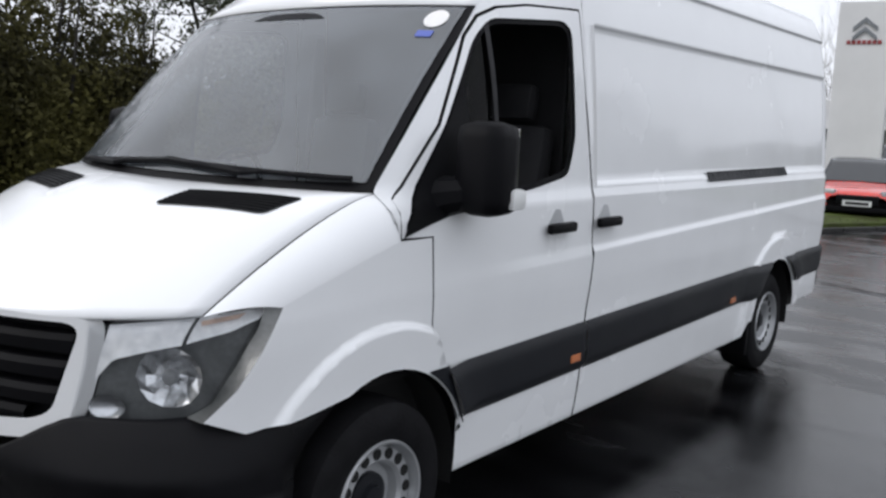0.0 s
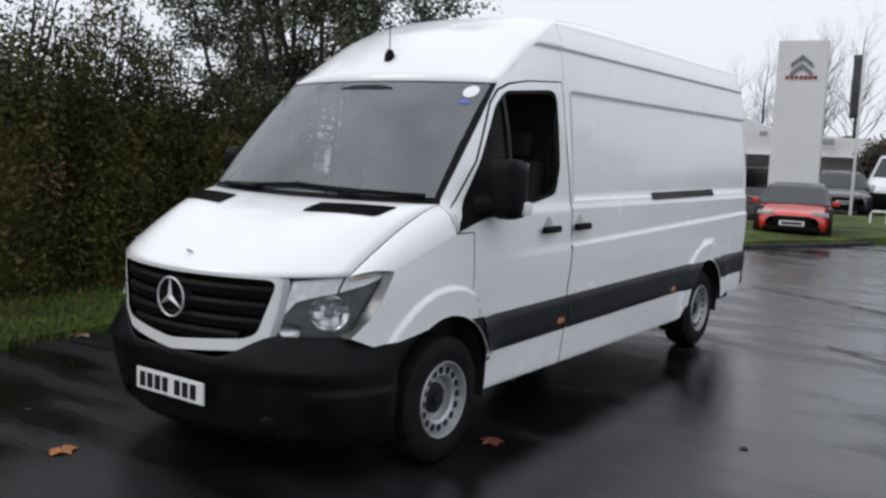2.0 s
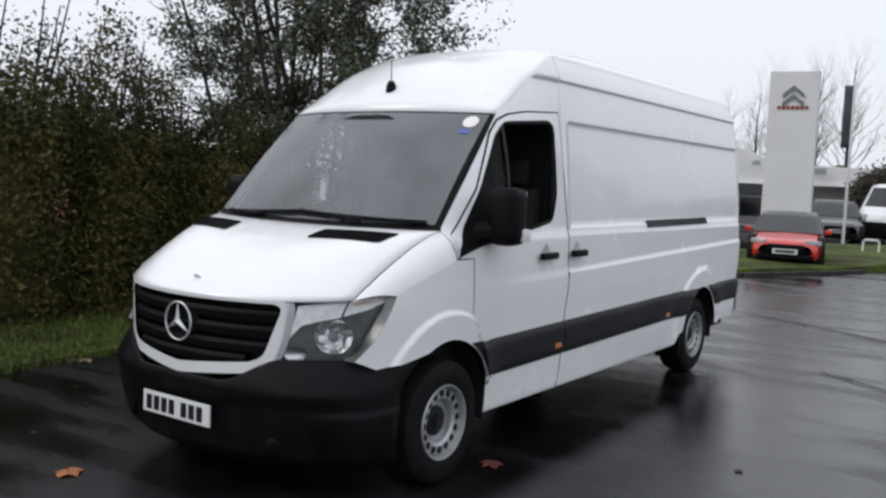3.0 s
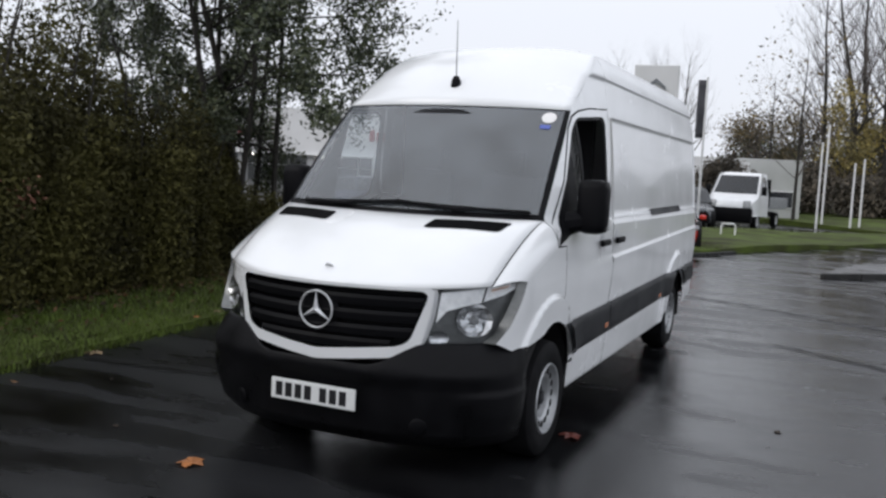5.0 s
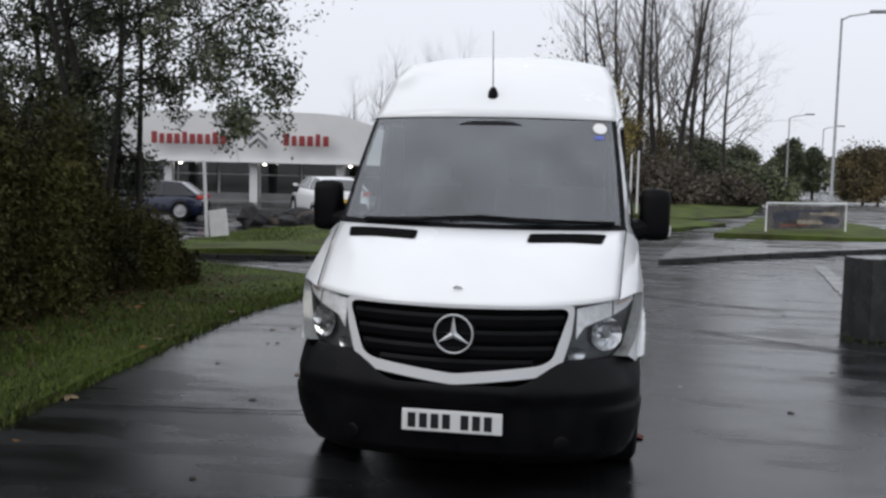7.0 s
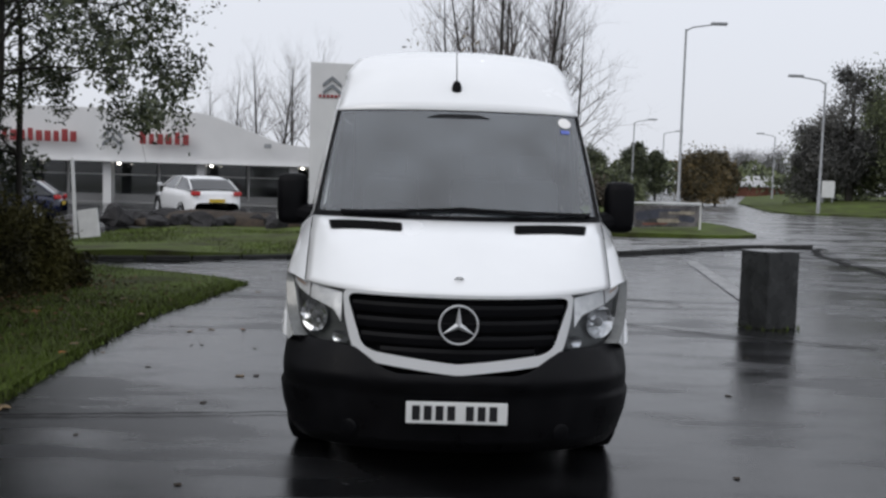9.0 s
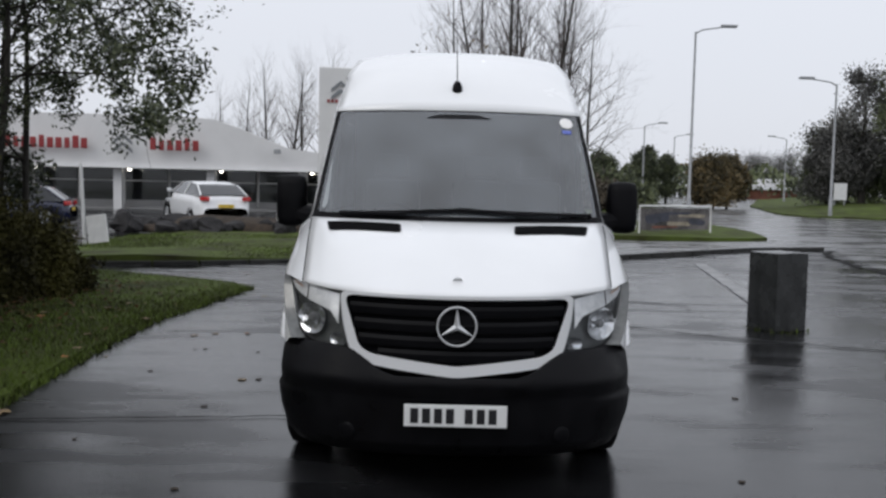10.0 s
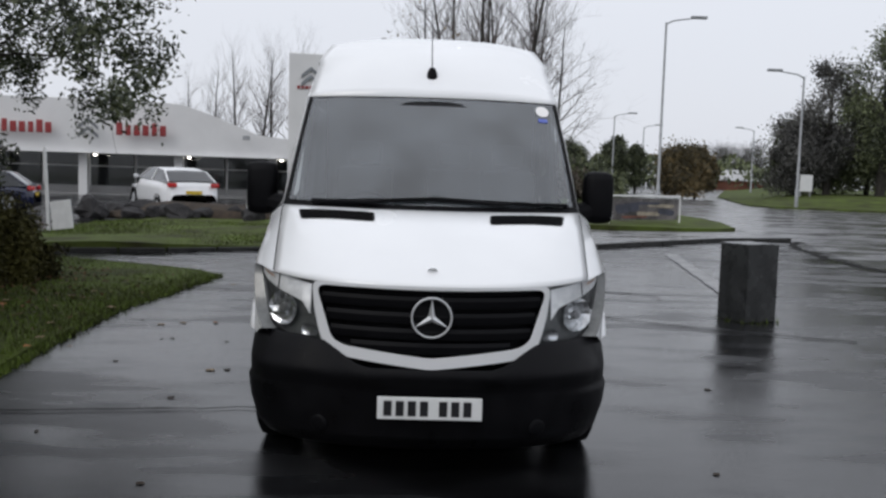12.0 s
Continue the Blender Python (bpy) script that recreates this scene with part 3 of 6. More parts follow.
                if 2 < y0 < 5:
                    y += (REAR_AXLE - rim - y1) * u ** 3
                elif y0 > 5:
                    y += (REAR_AXLE + rim - y0) * (1 - u)
                return (sd * (side_x(y, z) + 0.009 + 0.020 * (1 - (2 * abs(w - 0.5)) ** 6)), y, z)
            v, f = grid(strip, max(3, int((y1 - y0) / 0.12)), 8)
            link("side_cladding", v, facing(v, f, OUT), CLAD, nm, "dark grey plastic side cladding")
        heel = [(1.446, 0.53), (1.340, 0.765), (1.222, 0.765)] + [p for p in arc(FRONT_AXLE, 0.449, 60, 22, 10) if p[1] < 0.76]
        van_panel("arch_cladding", heel, fen, sd, step=0.03, mat=CLAD, out=0.010, label="dark grey plastic end of the side cladding")
        for y, z in ((2.30, 0.612), (4.28, 0.615)):
            part("side_marker", boxed((sd * (side_x(y, z) + 0.026), y, z), (0.014, 0.085, 0.035), 0.005), AMBER, van, "amber side marker lamp")
        for y in (2.11, 2.54):
            bm = boxed((sd * (side_x(y, 1.215) + 0.030), y, 1.215), (0.034, 0.215, 0.046), 0.016)
            h = part("door_handle", bm, BLACK, d if y < 2.3 else c, "black door handle", smooth=True)
            # Flat grey plate on the panel: paints the shade of the handle's recess.
            cup = [(sd * (side_x(y + a, 1.235 + b) + 0.003), y + a, 1.235 + b) for a, b in ((-0.065, 0.0), (0.055, 0.0), (0.02, 0.055), (-0.015, 0.058))]
            link("handle_cup_shade", cup, facing(cup, [(0, 1, 2, 3)], OUT), CUP_SHADE, h, smooth=False, thick=0.004)
        # mirror
        mx, my, mz = sd * 1.078, 1.42, 1.480
        mir = part("wing_mirror", boxed((mx, my, mz), (0.19, 0.18, 0.335), 0.06), BLACK, van, "large black wing mirror", smooth=True, angle=1.2)
        part("mirror_glass", boxed((mx, my + 0.085, mz + 0.02), (0.15, 0.008, 0.25), 0.003), CHROME, mir)
        part("mirror_arm", tube(bmesh.new(), [(sd * 0.89, 1.34, 1.36), (sd * 0.97, 1.37, 1.38), (mx, my, 1.40)], [0.09, 0.07, 0.06], 10), BLACK, mir, smooth=True)
        part("indicator", boxed((mx + sd * 0.075, my + 0.06, 1.375), (0.07, 0.09, 0.075), 0.02), PLATE, mir, "pale indicator lens", smooth=True)
        for ya in (FRONT_AXLE, REAR_AXLE):
            build_wheel(van, (sd * (0.865 if ya < 2 else 0.835), ya, HUB), sd)
        part("mud_flap", boxed((sd * 0.86, 4.685, 0.34), (0.22, 0.03, 0.32), 0.008), BLACK, van)
    # front
    v, f = grid(lambda a, b: hood_point(2 * a - 1, b), 36, 20)
    hood = link("hood", v, facing(v, f, UP), WHITE, van, "white bonnet with water beads", thick=0.012)
    part("hood_badge", lathe([(0.0, 0.010), (0.022, 0.008), (0.026, 0.0)], 20), SATIN, hood, smooth=True).matrix_basis = Matrix.Translation(Vector(hood_point(0, 0.14)) + Vector((0, -0.002, 0.001))) @ pose(0, 0, 0, 0, 0, 90) @ pose(0, 0, 0, 0, -42, 0) @ pose(0, 0, 0, 0, 0, 0)
    for sd in (1, -1):
        quad = rounded([(0.318, 0.574), (0.738, 0.681), (0.772, 0.836), (0.328, 0.721)], 0.03)
        def on_hood(x, y, lift):
            s = min(1, abs(x) / 0.86)
            y0, y1 = nose_y(0.835 * s, 1), 0.835 + 0.20 * s * s
            v_ = (y - y0) / (y1 - y0)
            return hood_point(s, v_)[2] + lift
        v, f = sheet(quad, 0.05, lambda x, y, sd=sd: (sd * x, y, on_hood(x, y, 0.005)))
        vent = link("air_vent", v, facing(v, f, UP), GRILLE, hood, "black plastic air vent")
        for k in range(7):
            t = (k + 0.5) / 7
            a, b = Vector((0.330 + 0.008 * t, 0.582 + 0.132 * t)), Vector((0.728 + 0.030 * t, 0.687 + 0.135 * t))
            pts = [(sd * p.x, p.y, on_hood(p.x, p.y, 0.007)) for p in (a.lerp(b, q / 5) for q in range(6))]
            part("slat", tube(bmesh.new(), pts, 0.0035, 5), BLACK, vent)
    # windscreen
    def screen(s, w, inset=0.0, lift=0.0):
        b = Vector((0.885 * s, 0.83 + 0.20 * s * s, 1.385 + 0.015 * s * s))
        t = Vector((0.818 * s, 1.52 + 0.145 * s * s, 2.093 - 0.006 * s * s))
        p = b.lerp(t, w)
        n = Vector((0.12 * s, -0.73, 0.68))
        return tuple(p + n * (0.035 * math.sin(math.pi * w) * (1 - s * s * 0.6) + lift))
    v, f = grid(lambda a, b: screen((2 * a - 1) * 0.965, 0.035 + 0.945 * b, lift=0.002), 24, 14)
    ws = link("windscreen", v, facing(v, f, AHEAD), SCREEN, van, "grey reflecting windscreen glass")
    ws.visible_shadow = False
    for a0, a1, b0, b1 in ((-1, -0.945, 0, 1), (0.945, 1, 0, 1), (-0.95, 0.95, 0, 0.035), (-0.95, 0.95, 0.965, 1)):
        v, f = grid(lambda a, b: screen(a0 + (a1 - a0) * a, b0 + (b1 - b0) * b, lift=-0.003), 12, 10)
        link("windscreen_seal", v, facing(v, f, AHEAD), BLACK, ws)
    v, f = grid(lambda a, b: screen(-0.26 + 0.52 * a, 0.905 + 0.045 * b * (1 - abs(2 * a - 1) ** 4), lift=0.004), 12, 3)
    link("shade_band", v, facing(v, f, AHEAD), GRILLE, ws, "dark sensor panel on the glass")
    def disc_on_screen(name, s, w, rx, rz, mat, lab, n=20):
        c = Vector(screen(s, w, lift=0.006))
        ex = (Vector(screen(s + 0.05, w, lift=0.006)) - c).normalized()
        ez = (Vector(screen(s, w + 0.05, lift=0.006)) - c).normalized()
        if n == 4:
            vs = [c + ex * rx * i + ez * rz * j for i, j in ((-1, -1), (1, -1), (1, 1), (-1, 1))]
        else:
            vs = [c + ex * rx * math.cos(2 * math.pi * k / n) + ez * rz * math.sin(2 * math.pi * k / n) for k in range(n)]
        o = link(name, vs, facing(vs, [tuple(range(len(vs)))], AHEAD), mat, ws, lab, smooth=False, thick=0.002)
        return o
    disc_on_screen("sticker", 0.865, 0.90, 0.047, 0.052, PAPER, "round white sticker")
    disc_on_screen("sticker", 0.855, 0.805, 0.032, 0.018, BLUE_INK, "small blue sticker", 4)
    for s0, s1, w0, w1 in ((-0.80, 0.02, 0.02, 0.075), (0.0, 0.92, 0.075, 0.035)):
        pts = [screen(s0 + (s1 - s0) * k / 10, w0 + (w1 - w0) * k / 10, lift=0.018) for k in range(11)]
        wp = part("wiper", tube(bmesh.new(), pts, 0.011, 6), BLACK, van, "black wiper blade")
        part("wiper_arm", tube(bmesh.new(), [pts[0], (pts[5][0], pts[5][1] - 0.02, pts[5][2] - 0.01), pts[6]], [0.015, 0.011, 0.007], 6), BLACK, wp)
    v, f = grid(lambda a, b: (lambda h, g: tuple(Vector(h).lerp(Vector(g), b)))(tuple(Vector(hood_point(2 * a - 1, 1)) + Vector((0, -0.004, -0.012))), screen(2 * a - 1, 0.03, lift=-0.004)), 24, 2)
    link("scuttle", v, facing(v, f, UP), BLACK, van, "black plastic scuttle panel")
    # roof
    ys = [1.52 + (2.5 - 1.52) * k / 14 for k in range(14)] + [2.5 + (REAR - 2.5) * k / 16 for k in range(17)]
    v, f = grid(lambda a, b: roof_point(2 * a - 1, ys[round(b * (len(ys) - 1))]), 30, len(ys) - 1)
    roof = link("roof", v, facing(v, f, UP), WHITE, van, "white high roof", thick=0.015)
    for k in range(5):
        s = -0.6 + 0.3 * k
        pts = [Vector(roof_point(s, y)) + Vector((0, 0, -0.004)) for y in np.linspace(3.0, 6.2, 14)]
        part("roof_rib", tube(bmesh.new(), pts, 0.014, 8), WHITE, roof, smooth=True)
    ant = part("antenna", lathe([(0.0, 0.045), (0.018, 0.04), (0.032, 0.01), (0.036, -0.03), (0.020, -0.055), (0.0, -0.06)], 16), BLACK, van, "black whip aerial", smooth=True)
    ant.matrix_basis = Matrix.Translation((-0.012, 1.690, 2.262)) @ pose(0, 0, 0, 0, -90, 0)
    part("rod", tube(bmesh.new(), [(0.02, 0, 0), (0.20, 0.0, 0.005), (0.42, 0, 0.01)], [0.004, 0.003, 0.002], 6), BLACK, ant)
    # rear
    for sd in (1, -1):
        v, f = grid(lambda a, b: (sd * (0.004 + a * (side_x(REAR, 0.42 + 2.08 * b) - 0.004)), REAR, 0.42 + 2.08 * b), 6, 14)
        link("rear_door", v, facing(v, f, lambda c: (0, 1, 0)), WHITE, van, thick=0.02)
    part("rear_bumper", boxed((0, REAR + 0.02, 0.52), (1.80, 0.16, 0.22), 0.06), BLACK, van, smooth=True)
    for sd in (1, -1):
        part("tail_lamp", boxed((sd * 0.79, REAR + 0.002, 1.10), (0.10, 0.05, 0.42), 0.015), RED_LENS, van)
    # lower hull and interior
    part("underbody", boxed((0, 3.45, 0.50), (1.60, 5.9, 0.42), 0.03), VOID, van)
    part("underbody", boxed((0, 0.55, 0.45), (1.30, 0.55, 0.5), 0.03), VOID, van)
    for ya in (FRONT_AXLE, REAR_AXLE):
        part("axle", boxed((0, ya, 0.36), (1.5, 0.10, 0.10), 0.02), VOID, van)
        for sd in (1, -1):
            bm = lathe([(0.43, 0.10), (0.44, 0.0), (0.43, -0.28), (0.2, -0.285), (0.002, -0.285)], 28)
            bmesh.ops.delete(bm, geom=[p for p in bm.verts if p.co.z < -0.11], context='VERTS')
            r = part("wheel_liner", bm, VOID, van, smooth=True)
            r.matrix_basis = pose(sd * 0.86, ya, 0.37) @ Matrix.Diagonal((sd, 1, 1, 1))
    part("bulkhead", boxed((0, 2.46, 1.50), (1.56, 0.03, 1.6), 0.01), TRIM, van)
    dash = boxed((0, 1.20, 1.22), (1.66, 0.50, 0.28), 0.07)
    dsh = part("dashboard", dash, TRIM, van, smooth=True)
    part("cowl", boxed((-0.42, 1.28, 1.38), (0.36, 0.26, 0.10), 0.04), TRIM, dsh, smooth=True)
    bm = bmesh.new()
    ring = [Vector((-0.42 + 0.19 * math.cos(a), 1.50 + 0.06 * math.sin(a), 1.30 + 0.17 * math.sin(a))) for a in np.linspace(0, 2 * math.pi, 25)]
    part("steering_wheel", tube(bm, ring, 0.016, 6), BLACK, dsh, smooth=True)
    for x in (-0.48, 0.18, 0.58):
        st = part("seat", boxed((x, 2.02, 0.98), (0.42, 0.46, 0.16), 0.05), TRIM, van, smooth=True)
        part("seat_back", boxed((0, 0, 0), (0.42, 0.12, 0.60), 0.05, pose(x, 2.28, 1.34, -10)), TRIM, st, smooth=True)
        part("head_rest", boxed((0, 0, 0), (0.24, 0.09, 0.17), 0.04, pose(x, 2.32, 1.74, -10)), TRIM, st, smooth=True)
    part("cab_floor", boxed((0, 1.7, 0.72), (1.7, 1.4, 0.04), 0.01), VOID, van)
    # grille, surround, headlights
    gr = [(-0.555, 1.030), (0.555, 1.030), (0.580, 1.005), (0.50, 0.765), (0.44, 0.735), (0.0, 0.690), (-0.44, 0.735), (-0.50, 0.765), (-0.580, 1.005)]
    sr = [(-0.59, 1.046), (0.59, 1.046), (0.608, 1.02), (0.596, 0.90), (0.565, 0.78), (0.535, 0.712), (0.47, 0.680), (0.0, 0.632), (-0.47, 0.680), (-0.535, 0.712), (-0.565, 0.78), (-0.596, 0.90), (-0.608, 1.02)]
    gr, sr = rounded(gr, 0.035), rounded(sr, 0.035)
    nose = lambda back: (lambda x, z: (x, nose_y(x, z) + back, z))
    v, f = sheet(sr, 0.05, nose(0.0), holes=[gr])
    f = facing(v, f, AHEAD)
    for loop, depth in ((fine(gr, 0.05), 0.07), (fine(sr, 0.05), 0.05)):
        s0, n0 = len(v), len(loop)
        v = list(v) + [nose(0.0)(*p) for p in loop] + [nose(depth)(*p) for p in loop]
        f = list(f) + [(s0 + k, s0 + (k + 1) % n0, s0 + n0 + (k + 1) % n0, s0 + n0 + k) for k in range(n0)]
    gs = link("grille_surround", v, f, WHITE, van, "white grille surround")
    gs.data.normals_split_custom_set_from_vertices([Vector((0.55 * p[0] / max(0.3, math.sqrt(max(0.01, 1 - p[0] ** 2))), -1, -0.10)).normalized() for p in v])
    v, f = sheet(gr, 0.06, nose(0.065))
    grl = link("grille", v, facing(v, f, AHEAD), GRILLE, van, "black louvred grille")
    for z, wid in ((0.965, 0.555), (0.885, 0.53), (0.805, 0.505), (0.735, 0.40)):
        bm = bmesh.new()
        xs = np.linspace(-wid, wid, 17)
        sec = [(0.060, 0.034), (0.020, 0.028), (0.010, 0.010), (0.016, -0.026), (0.060, -0.034)]
        rows = [[bm.verts.new((x, nose_y(x, z) + dy, z + dz)) for dy, dz in sec] for x in xs]
        for q, w in zip(rows, rows[1:]):
            for k in range(len(sec) - 1):
                bm.faces.new((q[k], w[k], w[k + 1], q[k + 1]))
        bmesh.ops.recalc_face_normals(bm, faces=bm.faces)
        part("louvre", bm, GRILLE, grl, smooth=True)
    star = part("badge", tube(bmesh.new(), [(0.098 * math.cos(a), -0.006, 0.895 + 0.098 * math.sin(a)) for a in np.linspace(0, 2 * math.pi, 41)], 0.0055, 8), BADGE, grl, "chrome ring badge with three spokes", smooth=True)
    for k in range(3):
        a = math.pi / 2 + k * 2 * math.pi / 3
        d_, s_ = Vector((math.cos(a), 0, math.sin(a))), Vector((-math.sin(a), 0, math.cos(a)))
        c = Vector((0, -0.006, 0.895))
        vs = [c + s_ * 0.011 + d_ * 0.008, c - s_ * 0.011 + d_ * 0.008, c + d_ * 0.097, c + Vector((0, -0.014, 0))]
        link("spoke", vs, [(0, 2, 3), (2, 1, 3)], BADGE, star, smooth=False, thick=0.006)
    part("badge_backing", lathe([(0.0, 0.0), (0.10, 0.002), (0.115, 0.02)], 32), GRILLE, star, smooth=True).matrix_basis = pose(0, 0.014, 0.895, 0, 0, 90)
    for sd in (1, -1):
        hl = rounded([(0.604, 1.028), (0.70, 1.042), (0.80, 1.056), (0.922, 1.088), (0.916, 1.02), (0.886, 0.90), (0.853, 0.80), (0.80, 0.752), (0.68, 0.735), (0.545, 0.722), (0.566, 0.80), (0.594, 0.92)], 0.02)
        v, f = sheet(hl, 0.04, lambda x, z, sd=sd: (sd * x, nose_y(x, z) - 0.004, z))
        lens = link("headlight", v, facing(v, f, AHEAD), LENS, van, "clear headlight lens")
        lens.visible_shadow = False
        def bezel(a, b, sd=sd):
            z = 0.762 + (1.086 - 0.762) * a
            xl = interp(z, [0.752, 0.80, 0.90, 1.02, 1.088], [0.80, 0.853, 0.886, 0.916, 0.922])
            yf = interp(z, [0.765, 0.85, 0.96, 1.084], [0.345, 0.430, 0.502, 0.57])
            p, q = Vector((xl, nose_y(xl, z) - 0.002, z)), Vector((side_x(yf, z) - 0.001, yf + 0.001, z))
            p = p.lerp(q, b)
            return (sd * p.x, p.y, p.z)
        v, f = grid(bezel, 16, 2)
        link("lamp_bezel", v, facing(v, f, AHEAD), SMOKED, lens, "smoked grey outer lamp cover")
        inner = lambda x, z, sd=sd: (sd * (0.70 + (x - 0.70) * 0.985), nose_y(0.70 + (x - 0.70) * 0.985, z) + 0.060, 0.90 + (z - 0.90) * 0.985)
        v, f = sheet(hl, 0.05, inner)
        link("lamp_housing", v, facing(v, f, AHEAD), SMOKED, lens)
        x, z, r = 0.762, 0.880, 0.098
        dish, seeds_ = bmesh.new(), random.Random(7)
        rings = [(r, 0.026), (r * 0.78, 0.014), (r * 0.5, 0.006), (r * 0.22, 0.002)]
        loops_ = [[dish.verts.new((d + seeds_.uniform(-0.007, 0.007), q * math.cos(2 * math.pi * k / 14), q * 0.92 * math.sin(2 * math.pi * k / 14))) for k in range(14)] for q, d in rings]
        for p, q in zip(loops_, loops_[1:]):
            for k in range(14):
                dish.faces.new((p[k], p[(k + 1) % 14], q[(k + 1) % 14], q[k]))
        dish.faces.new(loops_[-1])
        o = part("main_reflector", dish, DISH, lens)
        o.matrix_basis = Matrix.Translation((sd * x, nose_y(x, z) + 0.040, z)) @ pose(0, 0, 0, 0, 0, -90 + sd * 34)
        part("bulb_shield", lathe([(0.024, 0.0), (0.024, 0.018), (0.018, 0.026), (0.0, 0.028)], 14), LAMP_GREY, o, smooth=True)
        low = [(0.622 + 0.046 * math.cos(a), 0.782 + 0.036 * math.sin(a)) for a in np.linspace(0, 2 * math.pi, 21)[:-1]]
        v, f = sheet(low, 0.02, lambda x, z, sd=sd: (sd * x, nose_y(x, z) + 0.030 + 0.020 * (1 - (((x - 0.622) / 0.046) ** 2 + ((z - 0.782) / 0.036) ** 2)), z))
        link("side_reflector", v, facing(v, f, AHEAD), DISH, lens)
        for xa, xb in ((0.616, 0.800), (0.808, 0.914)):
            def band(p, q, xa=xa, xb=xb, sd=sd):
                x = xa + (xb - xa) * p
                top = interp(x, [0.60, 0.70, 0.80, 0.92], [1.018, 1.034, 1.048, 1.080])
                low_ = interp(x, [0.60, 0.66, 0.74, 0.80, 0.88, 0.92], [0.845, 0.930, 0.958, 0.975, 1.012, 1.050])
                z = low_ + (top - low_) * q
                return (sd * x, nose_y(x, z) + 0.003 + 0.050 * q ** 1.3, z)
            v, f = grid(band, 14, 8)
            link("upper_reflector", v, facing(v, f, AHEAD), SATIN, lens)
        am = [(0.835, 1.046), (0.900, 1.066), (0.890, 1.050), (0.835, 1.032)]
        v, f = sheet(am, 0.03, lambda x, z, sd=sd: (sd * x, nose_y(x, z) + 0.0005, z))
        link("indicator_lamp", v, facing(v, f, AHEAD), PALE_AMBER, lens)
    # bumper
    def bump(a, b):
        th = (2 * a - 1) * 1.0
        ang = th * math.pi / 2
        x = 0.978 * math.copysign(abs(math.sin(ang)) ** 0.86, ang)
        yb = 0.66 * (1 - abs(math.cos(ang)) ** 0.86)
        top = 0.635 + 0.125 * smooth01(0.30, 0.60, abs(x)) - 0.035 * math.exp(-((abs(x) - 0.93) / 0.03) ** 2)
        z = 0.19 + (top - 0.19) * b
        prof = interp(z, [0.19, 0.26, 0.43, 0.52, 0.585, 0.605, 0.635, 0.77], [0.12, 0.055, 0.018, 0.0, -0.034, -0.036, -0.026, 0.022])
        zz = min(max(z, 0.36), 0.79)
        yb *= (FRONT_AXLE - math.sqrt(max(0.01, 0.455 ** 2 - (zz - 0.36) ** 2))) / 0.66
        pull = 1 - 0.05 * max(0, prof) / 0.1
        corner = smooth01(0.70, 0.90, abs(x)) * smooth01(0.508, 0.494, z) * smooth01(0.25, 0.40, z)
        return (x * (pull + 0.014 * corner), yb + prof + 0.022 - 0.012 * corner, z)
    v, f = grid(bump, 48, 40)
    bmp = link("front_bumper", v, facing(v, f, AHEAD), BUMPER, van, "unpainted black plastic front bumper", thick=0.03)
    for sd in (1, -1):
        fog = part("fog_lamp_cover", lathe([(0.0, 0.012), (0.034, 0.010), (0.044, 0.006), (0.050, 0.0)], 20), GRILLE, bmp, "small round black fog lamp cover", smooth=True)
        fog.matrix_basis = pose(sd * 0.56, 0.140, 0.315, 0, 0, -90 + sd * 26) @ pose(0, 0, 0, 0, 8, 0)
    pl = part("number_plate", boxed((0.003, -0.010, 0.442), (0.52, 0.012, 0.113), 0.004), PLATE, van, "white number plate with dark bars")
    for k in range(7):
        x = -0.205 + 0.060 * k + (0.035 if k > 3 else 0)
        part("plate_bar", boxed((x, -0.018, 0.442), (0.040, 0.004, 0.075), 0.0), INK, pl)
    return van


build_van()

# ---------- ground ----------


def slab(name, outline, z, low, mat, label, category, step=1.0, wave=0.0, fall=None, rise=None):
    """A raised piece of ground with an upright edge."""
    def place(x, y):
        if fall:
            d = (x - fall[0]) * fall[2] + (y - fall[1]) * fall[3]
            return (x, y, 0.004 + (z - 0.004) * (1 - smooth01(0.3, fall[4], d)))
        if rise:
            p = Vector((x, y))
            d = min((p - geometry.intersect_point_line(p, Vector(a), Vector(b))[0].to_2d()).length if 0 <= geometry.intersect_point_line(p, Vector(a), Vector(b))[1] <= 1 else min((p - Vector(a)).length, (p - Vector(b)).length)
                    for a, b in zip(outline, outline[1:] + outline[:1]))
            return (x, y, z + rise[1] * smooth01(0, rise[0], d))
        return (x, y, z + (wave * noise.noise((x * 0.35, y * 0.35, 0.5)) if wave else 0.0))
    v, f = sheet(outline, step, place)
    f = facing(v, f, UP)
    rim = fine(outline, step)
    s = len(v)
    v = list(v) + [place(*p) for p in rim] + [(p[0], p[1], low) for p in rim]
    n = len(rim)
    f = list(f) + [(s + i, s + (i + 1) % n, s + n + (i + 1) % n, s + n + i) for i in range(n)]
    return tagged(link(name, v, f, mat, None, label, smooth=False), label, category, kind="structure")


v, f = grid(lambda a, b: (-900 + 1800 * a, -700 + 1800 * b, 0.0), 12, 12)
ground = tagged(link("ground", v, facing(v, f, UP), ASPHALT, smooth=False), "dark wet tarmac with puddles and streaks", "tarmac", kind="structure")

VERGE = [(-3.15, -16), (-3.10, 0.7), (-3.30, 3.5), (-3.36, 5.5), (-3.12, 7.5), (-3.0, 8.7), (-3.3, 9.1), (-5.2, 10.2), (-6.2, 10.7), (-14, 11.4), (-40, 12), (-40, -16)]
slab("grass_verge", VERGE, 0.035, -0.05, TURF, "damp grass verge with fallen leaves under the hedge", "grass", 0.6, 0.05)
